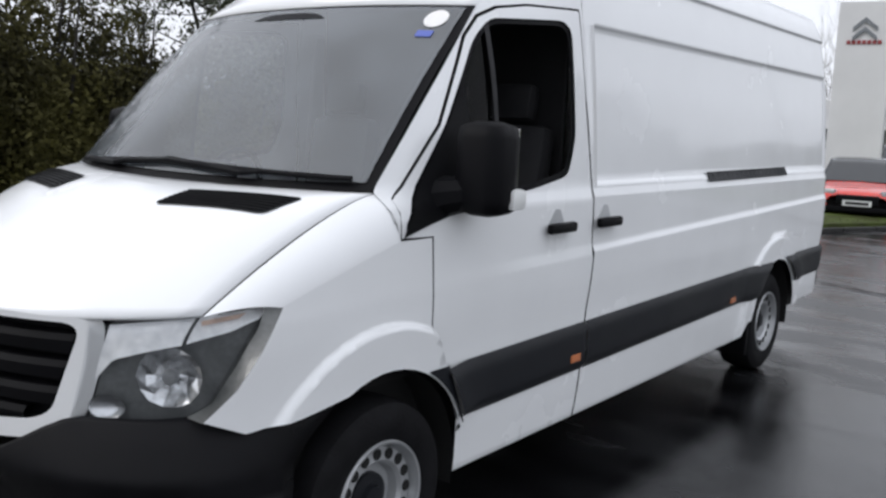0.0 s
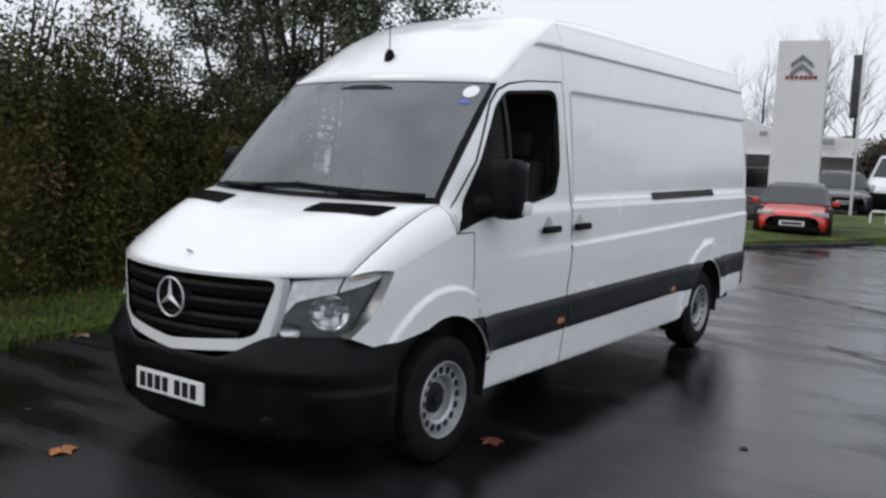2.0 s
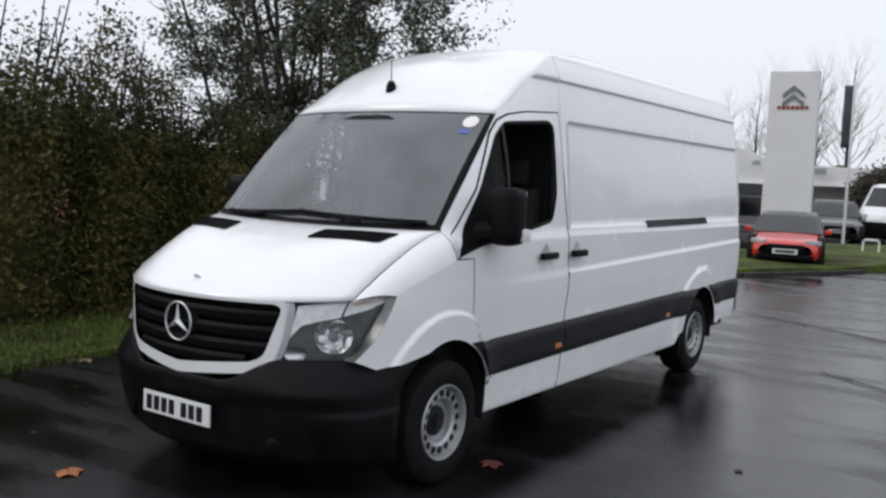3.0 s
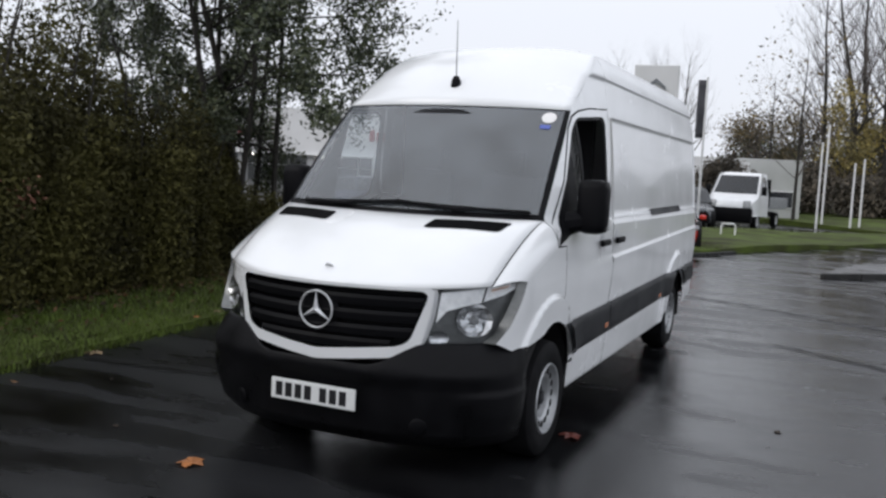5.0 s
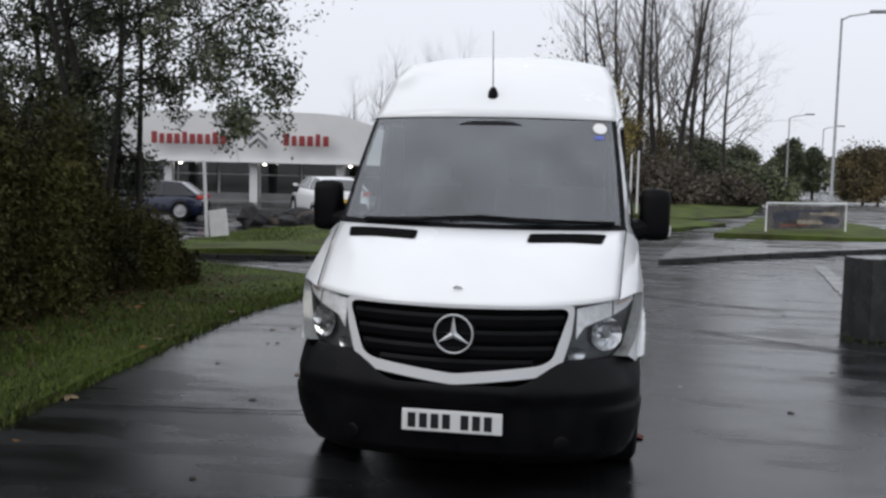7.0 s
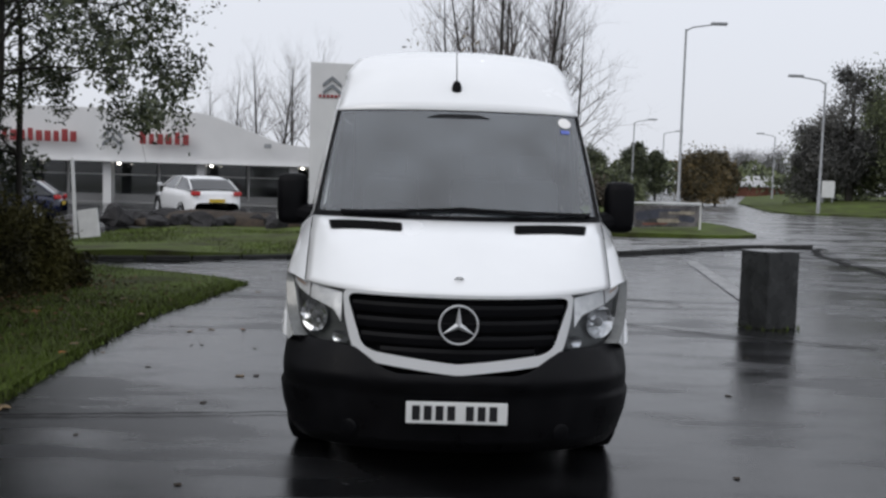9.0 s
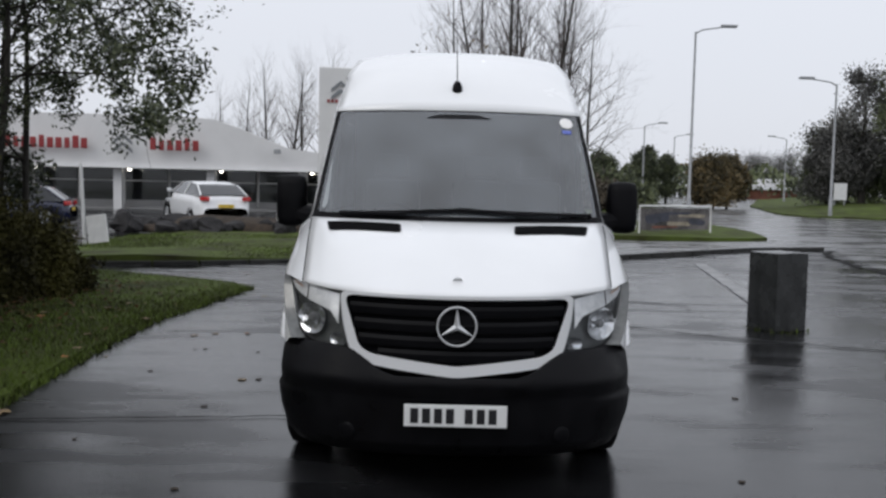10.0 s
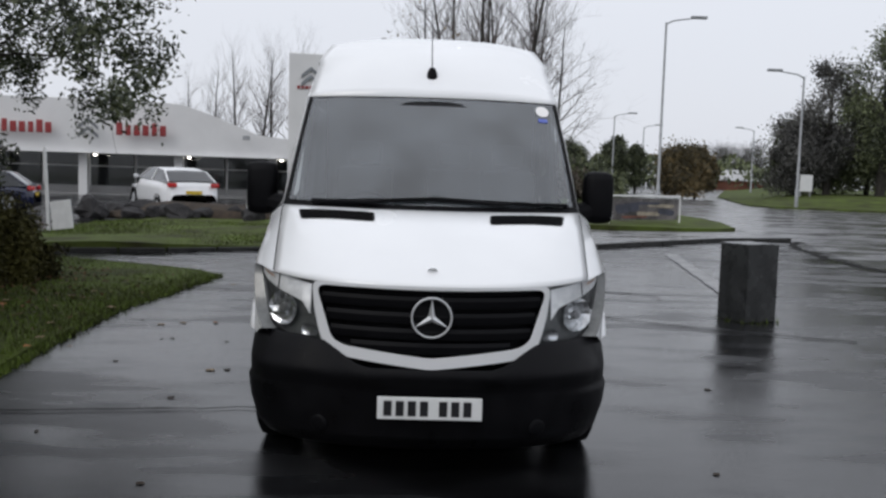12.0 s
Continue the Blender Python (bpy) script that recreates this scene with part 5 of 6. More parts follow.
def build_car(name, label, paint, at, turn, length=4.2, width=1.78, height=1.45, hatch=True, tilt=0.0, waist=0.62, top_paint=None):
    """A hatchback, front towards -y: lofted body, glasshouse, wheels, lamps and bumpers."""
    car = tagged(new(name), label, "car", "parked cars")
    car.matrix_basis = pose(*at, tilt, 0, turn)
    L, W, H = length, width / 2, height
    top_paint = top_paint or paint
    belt = waist * H
    ys = [0.0, 0.03, 0.10, 0.22, 0.30, 0.5, 0.7, 0.88, 0.96, 1.0]
    top = [0.42 * H, 0.48 * H, 0.53 * H, 0.585 * H, belt, belt * 1.02, belt * 1.05, belt * 1.08, belt * 1.02, 0.50 * H]
    wid = [0.70, 0.82, 0.92, 0.975, 0.99, 1.0, 1.0, 0.97, 0.90, 0.80]
    low = [0.26, 0.20, 0.18, 0.17, 0.17, 0.17, 0.17, 0.18, 0.22, 0.30]
    def body(a, b):
        i = a * (len(ys) - 1)
        y = interp(i, range(len(ys)), ys)
        t, w, l_ = interp(i, range(len(ys)), top), W * interp(i, range(len(ys)), wid), interp(i, range(len(ys)), low)
        k = 2 * b - 1
        s = abs(k)
        x = w * interp(s, [0, 0.55, 0.70, 0.80, 0.90, 1.0], [0, 0.82, 0.96, 1.0, 0.985, 0.90])
        z = interp(s, [0, 0.55, 0.70, 0.80, 0.90, 1.0], [t + 0.02, t, t - 0.07, (t + l_) / 2, l_ + 0.12, l_])
        return (math.copysign(x, k), -L / 2 + L * y, z)
    v, f = grid(body, 27, 24)
    cb = link("body", v, facing(v, f, lambda c: (c[0], c[1] * 0.2, c[2] - 0.4)), paint, car)
    part("underside", boxed((0, 0, 0.30), (width * 0.82, L * 0.9, 0.24), 0.02), VOID, car)
    # glasshouse
    end = 0.95 if hatch else 0.86
    gy = [0.27, 0.44, 0.62, 0.80, end]
    gz = [belt, H * 0.97, H, H * 0.965, belt * 1.07]
    gw = [0.90, 0.72, 0.72, 0.70, 0.80]
    def house(a, b):
        i = a * 4
        y, z1, w = interp(i, range(5), gy), interp(i, range(5), gz), W * interp(i, range(5), gw)
        base = belt * (1.0 + 0.05 * a) - 0.01
        k = 2 * b - 1
        s = abs(k)
        wb = W * 0.93
        x = interp(s, [0, 0.62, 0.72, 1.0], [0, w, w + 0.02, wb])
        z = interp(s, [0, 0.62, 0.72, 1.0], [z1 + 0.015, z1, max(base, z1 - 0.04), base])
        return (math.copysign(x, k), -L / 2 + L * y, max(z, base - 0.02))
    v, f = grid(house, 20, 22)
    gh = link("glasshouse", v, facing(v, f, lambda c: (c[0], 0, c[2] - 0.6)), CAR_GLASS, car, "dark car windows")
    v, f = grid(lambda a, b: (lambda p: (p[0], p[1], p[2] + 0.008))(house(0.30 + 0.44 * a, 0.5 + (b - 0.5) * 0.66)), 10, 10)
    link("roof", v, facing(v, f, UP), top_paint, car, thick=0.01)
    for sd in (1, -1):
        for a0, a1 in ((0.0, 0.26), (0.50, 0.54), (0.74, 1.0)):
            s0 = 0.5 + sd * 0.5 * 0.66
            q = [Vector(house(a0 + (a1 - a0) * k / 6, 0.5 + sd * 0.5 * (0.68 if a0 != 0.5 else 0.72))) + Vector((sd * 0.004, 0, 0.004)) for k in range(7)]
            if a0 == 0.5:
                q = [Vector(house(0.52, 0.5 + sd * 0.5 * (0.70 + 0.3 * k / 6))) + Vector((sd * 0.006, 0, 0)) for k in range(7)]
            part("pillar", tube(bmesh.new(), q, 0.028, 6), top_paint, car)
        part("wing_mirror", boxed((sd * (W + 0.06), -L * 0.20, belt + 0.05), (0.16, 0.10, 0.11), 0.03), paint, car, smooth=True)
        hl = part("headlight", boxed((0, 0, 0), (0.36, 0.10, 0.11), 0.03, pose(sd * W * 0.70, -L / 2 + 0.16, 0.47 * H, -15, 0, sd * 28)), LAMP_GREY, car, "clear headlight", smooth=True)
        part("tail_lamp", boxed((0, 0, 0), (0.30, 0.08, 0.14), 0.03, pose(sd * W * 0.74, L / 2 - 0.07, (waist - 0.02) * H, 10, 0, -sd * 22)), RED_LENS, car, "red tail lamp", smooth=True)
        for y in (-L * 0.315, L * 0.305):
            ty = part("tyre", lathe([(0.19, -0.09), (0.29, -0.10), (0.315, -0.08), (0.32, 0.0), (0.315, 0.08), (0.29, 0.10), (0.20, 0.09)], 28), RUBBER, car, smooth=True)
            ty.matrix_basis = pose(sd * (W - 0.09), y, 0.32) @ Matrix.Diagonal((sd, 1, 1, 1))
            part("rim", lathe([(0.205, 0.09), (0.195, 0.10), (0.17, 0.075), (0.07, 0.085), (0.0, 0.09)], 20), STEEL, ty)
            wa = part("wheel_arch", lathe([(0.37, 0.07), (0.37, -0.1), (0.0, -0.11)], 24), VOID, car)
            wa.matrix_basis = pose(sd * (W - 0.06), y, 0.34) @ Matrix.Diagonal((sd, 1, 1, 1))
    part("grille", boxed((0, -L / 2 + 0.02, 0.36 * H), (W * 0.95, 0.08, 0.20), 0.03), GRILLE, car, smooth=True)
    part("lower_intake", boxed((0, -L / 2 + 0.03, 0.21 * H), (W * 1.5, 0.08, 0.10), 0.02), GRILLE, car, smooth=True)
    p1 = part("number_plate", boxed((0, -L / 2 - 0.03, 0.31 * H), (0.52, 0.012, 0.11), 0.003), PLATE, car, "number plate with dark bars")
    part("plate_bar", boxed((0, -L / 2 - 0.038, 0.31 * H), (0.42, 0.004, 0.055), 0), INK, p1)
    p2 = part("number_plate", boxed((0, L / 2 - 0.005, (waist - 0.17) * H), (0.52, 0.012, 0.11), 0.003), PLATE_YELLOW, car, "yellow number plate with dark bars")
    part("rear_bumper", boxed((0, L / 2 - 0.08, 0.19 * H), (W * 1.62, 0.14, 0.13), 0.04), BLACK, car, smooth=True)
    return car


build_car("red_hatchback", "bright red hatchback with dark roof, parked nose out on grass", CAR_RED, (-1.78, 19.5, 0.02), 12, 3.9, 1.62, 1.22, top_paint=CAR_GREY)
build_car("white_hatchback", "white hatchback displayed nose up on dark rocks", CAR_WHITE, (-8.41, 26.5, 0.03), 212, 4.5, 1.87, 1.52, tilt=-3, waist=0.72)
build_car("blue_car", "dark blue car on the showroom forecourt", CAR_BLUE, (-13.6, 23.6, 0.0), -78, 3.5, 1.58, 1.28)
build_car("grey_car", "dark grey car parked behind the red one", CAR_GREY, (-3.3, 32.0, 0.0), 15, 4.2, 1.8, 1.5)


def build_truck(at, turn):
    """A dropside truck: bonneted cab in front, open bed behind."""
    t = thing("dropside_truck", "white dropside truck parked on the grass", "truck", at=at, turn=turn)
    W = 0.98
    prof = [(0.0, 0.55), (0.02, 0.95), (0.12, 1.12), (0.62, 1.32), (1.30, 2.18), (1.55, 2.27), (2.15, 2.27), (2.22, 2.15), (2.22, 0.5)]
    def cab(a, b):
        i = a * (len(prof) - 1)
        y, z = interp(i, range(len(prof)), [p[0] for p in prof]), interp(i, range(len(prof)), [p[1] for p in prof])
        k = 2 * b - 1
        w = W * interp(z, [0.5, 1.2, 2.3], [1.0, 1.0, 0.84]) * interp(y, [0, 0.2, 0.6], [0.85, 0.95, 1.0])
        return (w * math.copysign(abs(k) ** 0.9, k), y + 0.10 * k * k * (y < 1.5), z - 0.03 * k ** 4)
    v, f = grid(cab, 24, 12)
    link("cab_shell", v, facing(v, f, lambda c: (0, c[1] - 1.2, c[2] - 1.0)), CAR_WHITE, t)
    for sd in (1, -1):
        side = [(0.08, 0.55), (0.08, 0.95), (0.2, 1.12), (0.68, 1.32), (1.34, 2.16), (1.56, 2.25), (2.15, 2.25), (2.22, 2.13), (2.22, 0.5)]
        v, f = sheet(side, 0.2, lambda y, z, sd=sd: (sd * W * interp(z, [0.5, 1.2, 2.3], [1.0, 1.0, 0.84]) * interp(y, [0, 0.2, 0.6], [0.85, 0.95, 1.0]), y, z))
        link("cab_side", v, facing(v, f, OUT), CAR_WHITE, t)
        win = [(0.95, 1.38), (1.40, 2.08), (1.95, 2.12), (2.0, 1.36)]
        v, f = sheet(win, 0.2, lambda y, z, sd=sd: (sd * (0.012 + W * interp(z, [0.5, 1.2, 2.3], [1.0, 1.0, 0.84])), y, z))
        link("side_window", v, facing(v, f, OUT), CAR_GLASS, t)
        part("headlight", boxed((0, 0, 0), (0.30, 0.10, 0.30), 0.05, pose(sd * 0.68, 0.10, 1.0, -15, 0, sd * 20)), LAMP_GREY, t, smooth=True)
        part("wing_mirror", boxed((sd * 1.12, 0.85, 1.55), (0.18, 0.14, 0.34), 0.04), BLACK, t, smooth=True)
        for y in (0.75, 3.9):
            ty = part("tyre", lathe([(0.19, -0.10), (0.31, -0.11), (0.34, 0.0), (0.31, 0.11), (0.20, 0.10)], 24), RUBBER, t, smooth=True)
            ty.matrix_basis = pose(sd * 0.86, y, 0.34) @ Matrix.Diagonal((sd, 1, 1, 1))
            part("rim", lathe([(0.205, 0.10), (0.17, 0.08), (0.0, 0.09)], 18), STEEL, ty)
    def scr(a, b):
        k = 2 * a - 1
        p, q = Vector((0.86 * k, 0.70 + 0.10 * k * k, 1.40)), Vector((0.76 * k, 1.24 + 0.10 * k * k, 2.12))
        return tuple(p.lerp(q, b) + Vector((0, -0.015, 0.015)))
    v, f = grid(scr, 10, 6)
    link("windscreen", v, facing(v, f, AHEAD), CAR_GLASS, t)
    part("front_bumper", boxed((0, 0.0, 0.56), (1.88, 0.26, 0.60), 0.10), BLACK, t, smooth=True)
    part("chassis", boxed((0, 3.2, 0.55), (1.0, 4.2, 0.22), 0.02), VOID, t)
    part("bed_floor", boxed((0, 3.9, 0.86), (2.0, 3.1, 0.08), 0.01), GALV, t)
    for sd in (1, -1):
        part("dropside", boxed((sd * 1.0, 3.9, 1.08), (0.04, 3.1, 0.40), 0.01), GALV, t)
    part("tailboard", boxed((0, 5.45, 1.08), (2.0, 0.04, 0.40), 0.01), GALV, t)
    part("headboard", boxed((0, 2.35, 1.45), (2.0, 0.05, 1.15), 0.01), BLACK, t)
    return t


build_truck((-1.62, 31.2, 0.0), -9).scale = (0.95, 0.95, 0.95)

# ---------- signs, showroom ----------


def chevrons(parent, c, w, mat, turn=(1, 0), both=True):
    """Two stacked chevrons, as a plain sign."""
    ex, ez = Vector((turn[0], turn[1], 0)), Vector((0, 0, 1))
    ny = Vector((turn[1], -turn[0], 0))
    for k in range(2):
        o = Vector(c) + ez * (-0.42 * w * k)
        pts = [o - ex * w / 2 - ez * 0.30 * w, o + ez * 0.12 * w, o + ex * w / 2 - ez * 0.30 * w, o + ex * w / 2 - ez * 0.50 * w, o - ez * 0.08 * w, o - ex * w / 2 - ez * 0.50 * w]
        pts = [p + ny * 0.05 for p in pts]
        fs = [(0, 1, 4, 5), (1, 2, 3, 4)]
        link("chevron", pts, facing(pts, fs, lambda c_: ny), mat, parent, smooth=False, thick=0.05)


pyl = thing("pylon_sign", "tall pale grey pylon sign with two steel chevrons", "sign", at=(-3.92, 27.6, 0.0), turn=8)
part("pylon_body", boxed((0, 0.25, 2.82), (1.52, 0.5, 5.64), 0.03), CLADDING_WHITE, pyl)
part("plinth", boxed((0, 0.25, 0.1), (1.7, 0.65, 0.3), 0.02), KERB, pyl)
chevrons(pyl, (0, -0.01, 5.10), 0.66, SIGN_STEEL)
for k in range(7):
    part("name_bar", boxed((-0.42 + 0.14 * k, -0.02, 4.46), (0.10, 0.04, 0.11), 0.01), SIGN_RED, pyl)

SHOW_TURN = 4
show = thing("car_showroom", "white car showroom with red lettering bars and a glazed front", "building", at=(-12.5, 41.0, 0.0), turn=SHOW_TURN)
def fascia(a, b):
    x = -26 + 36.5 * a
    top = interp(x, [-26, -1.0, 1.0, 4.6, 10.5], [4.7, 4.7, 4.55, 3.15, 2.75])
    return (x, -0.6 - 0.4 * b * 0, 2.12 + (top - 2.12) * b)
v, f = grid(fascia, 30, 6)
link("fascia", v, facing(v, f, lambda c: (0, -1, 0)), CLADDING_WHITE, show, "white curved metal fascia", smooth=False, thick=0.4)
part("soffit", boxed((-7.75, 0.6, 2.10), (36.4, 2.8, 0.06), 0.0), CLADDING_WHITE, show)
part("rear_wall", boxed((-7.75, 12, 1.2), (36.4, 0.2, 2.4), 0.0), RENDER_GREY, show)
part("end_wall", boxed((10.35, 6.5, 1.2), (0.25, 11, 2.4), 0.0), CLADDING_WHITE, show)
part("end_wall", boxed((-25.8, 6.5, 1.2), (0.25, 11, 2.4), 0.0), CLADDING_WHITE, show)
part("roof_deck", boxed((-7.75, 6.5, 2.42), (36.4, 11.5, 0.12), 0.0), RENDER_GREY, show)
part("floor_slab", boxed((-7.75, 6.5, 0.05), (36.2, 11.5, 0.1), 0.0), RENDER_GREY, show)
part("sill_wall", boxed((-7.75, 1.75, 0.25), (36.0, 0.12, 0.40), 0.0), RENDER_GREY, show)
for k in range(16):
    x = -25 + 2.3 * k
    pn = part("window_pane", boxed((x + 1.1, 1.75, 1.25), (2.14, 0.03, 1.60), 0.0), SHOP_GLASS, show)
    part("mullion", boxed((x, 1.75, 1.15), (0.09, 0.12, 1.85), 0.0), CLADDING_WHITE, show)
    part("transom", boxed((x + 1.1, 1.75, 1.45), (2.2, 0.08, 0.06), 0.0), CLADDING_WHITE, show)
    if k % 2 == 0:
        part("column", boxed((x + 2.5, 0.0, 1.04), (0.42, 0.42, 2.08), 0.02), CLADDING_WHITE, show)
    if k % 2 == 1:
        part("ceiling_lamp", boxed((x + 0.6, 0.5, 2.0), (0.15, 0.15, 0.08), 0.02), LAMP_ON, show, "lit lamp under the canopy")
for x0, x1 in ((-9.3, -5.25), (-2.35, 0.12), (-20.8, -15.3)):
    count = round((x1 - x0) / 0.40)
    for k in range(count):
        wide, tall = 0.30 - 0.05 * (k % 3 == 1), 0.52 + 0.10 * (k % 4 == 0)
        part("letter_bar", boxed((x0 + (k + 0.5) * (x1 - x0) / count, -1.04, 3.26 + tall / 2 - 0.29), (wide, 0.10, tall), 0.05), SIGN_RED, show, "red sign lettering as plain bars")
chevrons(show, (-3.6, -1.06, 3.65), 0.95, SIGN_STEEL)
chevrons(show, (-11.2, -1.06, 3.65), 0.95, SIGN_STEEL)
part("fascia_box", boxed((3.9, -1.03, 3.05), (0.35, 0.08, 0.22), 0.02), GALV, show)
part("fascia_lamp", boxed((6.6, -1.05, 2.75), (0.8, 0.12, 0.28), 0.02), GALV, show)
# a lower grey wing behind the pylon
wing = thing("showroom_wing", "pale grey flat-roofed workshop wing with windows", "building", at=(-3.4, 43.0, 0.0), turn=4)
part("wall", boxed((0.2, 4.0, 1.5), (7.0, 8.0, 3.0), 0.02), CLADDING_GREY, wing)
for z in (1.05,):
    for x in (-1.4, 0.0, 1.4, 2.8):
        wdw = part("window", boxed((x, -0.03, z), (1.2, 0.06, 0.85), 0.0), POLE_WHITE, wing)
        part("pane", boxed((x, -0.065, z), (1.08, 0.02, 0.74), 0.0), CAR_GLASS, wdw)


def flag_pole(at, h, banner, label):
    p = thing("banner_pole", label, "pole", "poles by the forecourt", at=at)
    part("pole", tube(bmesh.new(), [(0, 0, -0.05), (0, 0, h)], [0.05, 0.04], 8), POLE_WHITE, p, smooth=True)
    if banner:
        v, f = grid(lambda a, b: (0.02 - 0.34 * a, 0.03 * math.sin(9 * b), h - 0.1 - banner * b), 3, 10)
        link("banner", v, f, BANNER_DARK, p, "dark hanging banner", thick=0.01)
    return p


flag_pole((-2.55, 30.0, 0), 5.5, 2.1, "white pole with a dark hanging banner")
for x, y, h in ((1.30, 36.6, 3.6), (1.48, 37.6, 4.4), (2.6, 36.8, 2.8), (2.95, 37.6, 3.0)):
    flag_pole((x, y, 0), h, 0, "plain white pole on the grass")
hoop = thing("hoop_rail", "small white hoop rail on the grass", "rail", at=(-0.85, 25.0, 0.12), turn=12)
part("hoop", tube(bmesh.new(), [(-0.21, 0, -0.05), (-0.21, 0, 0.27), (-0.17, 0, 0.33), (0.17, 0, 0.33), (0.21, 0, 0.27), (0.21, 0, -0.05)], 0.028, 8), POLE_WHITE, hoop, smooth=True)

board = thing("notice_stand", "white post with a small white board beside the bank", "sign", at=(-8.05, 15.3, 0.1), turn=-20)
part("post", tube(bmesh.new(), [(0, 0, 0), (-0.10, 0, 1.80)], 0.04, 8), POLE_WHITE, board, smooth=True)
part("board", boxed((0, 0, 0), (0.54, 0.04, 0.62), 0.01, pose(0.30, 0.05, 0.36, 0, -8, 0)), POLE_WHITE, board)

# the rockery round the displayed car: split stones in two rough rows, low mound below
rng = np.random.default_rng(4)
for k in range(38):
    x = rng.uniform(-9.6, -3.4)
    y = rng.uniform(21.2, 24.0) if k < 26 else rng.uniform(24.0, 28.5)
    if math.hypot(x + 8.41, y - 26.5) < 2.75:
        x, y = x + 1.0, y - 2.4
    s = rng.uniform(0.22, 0.50)
    h = s * rng.uniform(0.55, 0.95)
    bm = bmesh.new()
    bmesh.ops.create_icosphere(bm, subdivisions=3, radius=1)
    cuts = [(Vector(rng.normal(0, 1, 3)).normalized(), rng.uniform(0.50, 0.82)) for _ in range(9)]
    for v_ in bm.verts:
        q = v_.co.copy()
        for nrm, d in cuts:
            over = v_.co.dot(nrm) - d
            if over > 0:
                v_.co -= nrm * over
        v_.co *= 1 + 0.10 * noise.noise(q * 2.5 + Vector((0, k, 0)))
        v_.co = Vector((v_.co.x * s * 1.3, v_.co.y * s, v_.co.z * h))
    rk = part("boulder", bm, ROCK, None, smooth=True, angle=0.30)
    tagged(rk, "dark wet split boulder in the rockery", "rock", "rockery boulders")
    rk.location = (x, y, 0.08 + h * 0.45)
    rk.rotation_euler = (0, 0, rng.uniform(0, 6))
mound = bmesh.new()
bmesh.ops.create_uvsphere(mound, u_segments=36, v_segments=12, radius=1)
for v_ in mound.verts:
    v_.co = Vector((v_.co.x * 3.4, v_.co.y * 1.1, v_.co.z * 0.60)) * (1 + 0.2 * noise.noise(v_.co * 2.4))
tagged(part("rockery_mound", mound, SOIL, None, smooth=True), "dark earth mound among the rockery stones", "mound").location = (-6.6, 23.0, -0.12)

# ---------- the drive's corner ----------
blk = thing("stone_block", "dark square stone block standing on the wet tarmac", "block", at=(3.82, 6.0, 0.0), turn=23)
bm = boxed((0, 0, 0.455), (0.46, 0.46, 0.91), 0.012)
bmesh.ops.subdivide_edges(bm, edges=bm.edges[:], cuts=3, use_grid_fill=True)
for v_ in bm.verts:
    v_.co += Vector((noise.noise(v_.co * 5), noise.noise(v_.co * 5 + Vector((9, 0, 0))), noise.noise(v_.co * 5 + Vector((0, 9, 0))))) * 0.008
part("block", bm, DARK_STONE, blk)
rail = thing("advert_frame", "white tubular frame holding a printed board on grass", "sign", at=(7.8, 26.4, 0.1), turn=30)
part("frame", tube(bmesh.new(), [(-1.65, 0, 0), (-1.65, 0, 0.95), (1.65, 0, 0.95), (1.65, 0, 0)], 0.032, 8), POLE_WHITE, rail)
part("board", boxed((0, 0.03, 0.50), (3.15, 0.03, 0.74), 0.005), BOARD, rail, "dark printed picture board")
for x, z, w, h, m in ((-0.85, 0.54, 1.1, 0.40, PRINT_BLUE), (0.15, 0.34, 1.1, 0.20, PRINT_PALE), (0.75, 0.62, 1.3, 0.16, PRINT_PALE), (0.1, 0.70, 1.2, 0.14, PRINT_BLUE), (1.0, 0.40, 0.8, 0.26, PRINT_BLUE), (-0.5, 0.24, 1.2, 0.10, PRINT_RED)):
    ring = [(x + w / 2 * math.copysign(abs(math.cos(a)) ** 0.7, math.cos(a)), 0.012 - 0.001 * z, z + h / 2 * math.sin(a) * (1 + 0.35 * math.cos(2 * a + x))) for a in np.linspace(0, 2 * math.pi, 25)[:-1]]
    link("print_patch", ring, facing(ring, [tuple(range(24))], lambda c: (0, -1, 0)), m, rail, smooth=False, thick=0.003)



def street_lamp(at, h, arm, turn, label):
    s = thing("street_lamp", label, "street lamp", "street lamps", at=at, turn=turn)
    part("column", tube(bmesh.new(), [(0, 0, -0.1), (0, 0, 1.3), (0, 0, 1.35), (0, 0, h)], [0.12, 0.12, 0.085, 0.06], 10), GALV, s, smooth=True)
    part("arm", tube(bmesh.new(), [(0, 0, h - 0.1), (arm * 0.25, 0, h + 0.12), (arm, 0, h + 0.30)], [0.05, 0.045, 0.04], 8), GALV, s, smooth=True)
    part("lantern", boxed((arm + 0.35, 0, h + 0.36), (0.95, 0.34, 0.16), 0.05, None), GALV, s, smooth=True)
    return s


street_lamp((14.4, 49.5, 0), 10.95, 1.6, 0, "tall galvanised street lamp beside the road")
street_lamp((24.8, 54.0, 0), 8.6, 1.6, 180, "galvanised street lamp across the road")
street_lamp((21.0, 93.0, 0), 8.4, 1.6, 0, "galvanised street lamp far along the road")
street_lamp((29.0, 112.0, 0), 8.4, 1.6, 0, "galvanised street lamp far along the road")
street_lamp((43.4, 112.0, 0), 8.4, 1.6, 180, "galvanised street lamp far along the road")

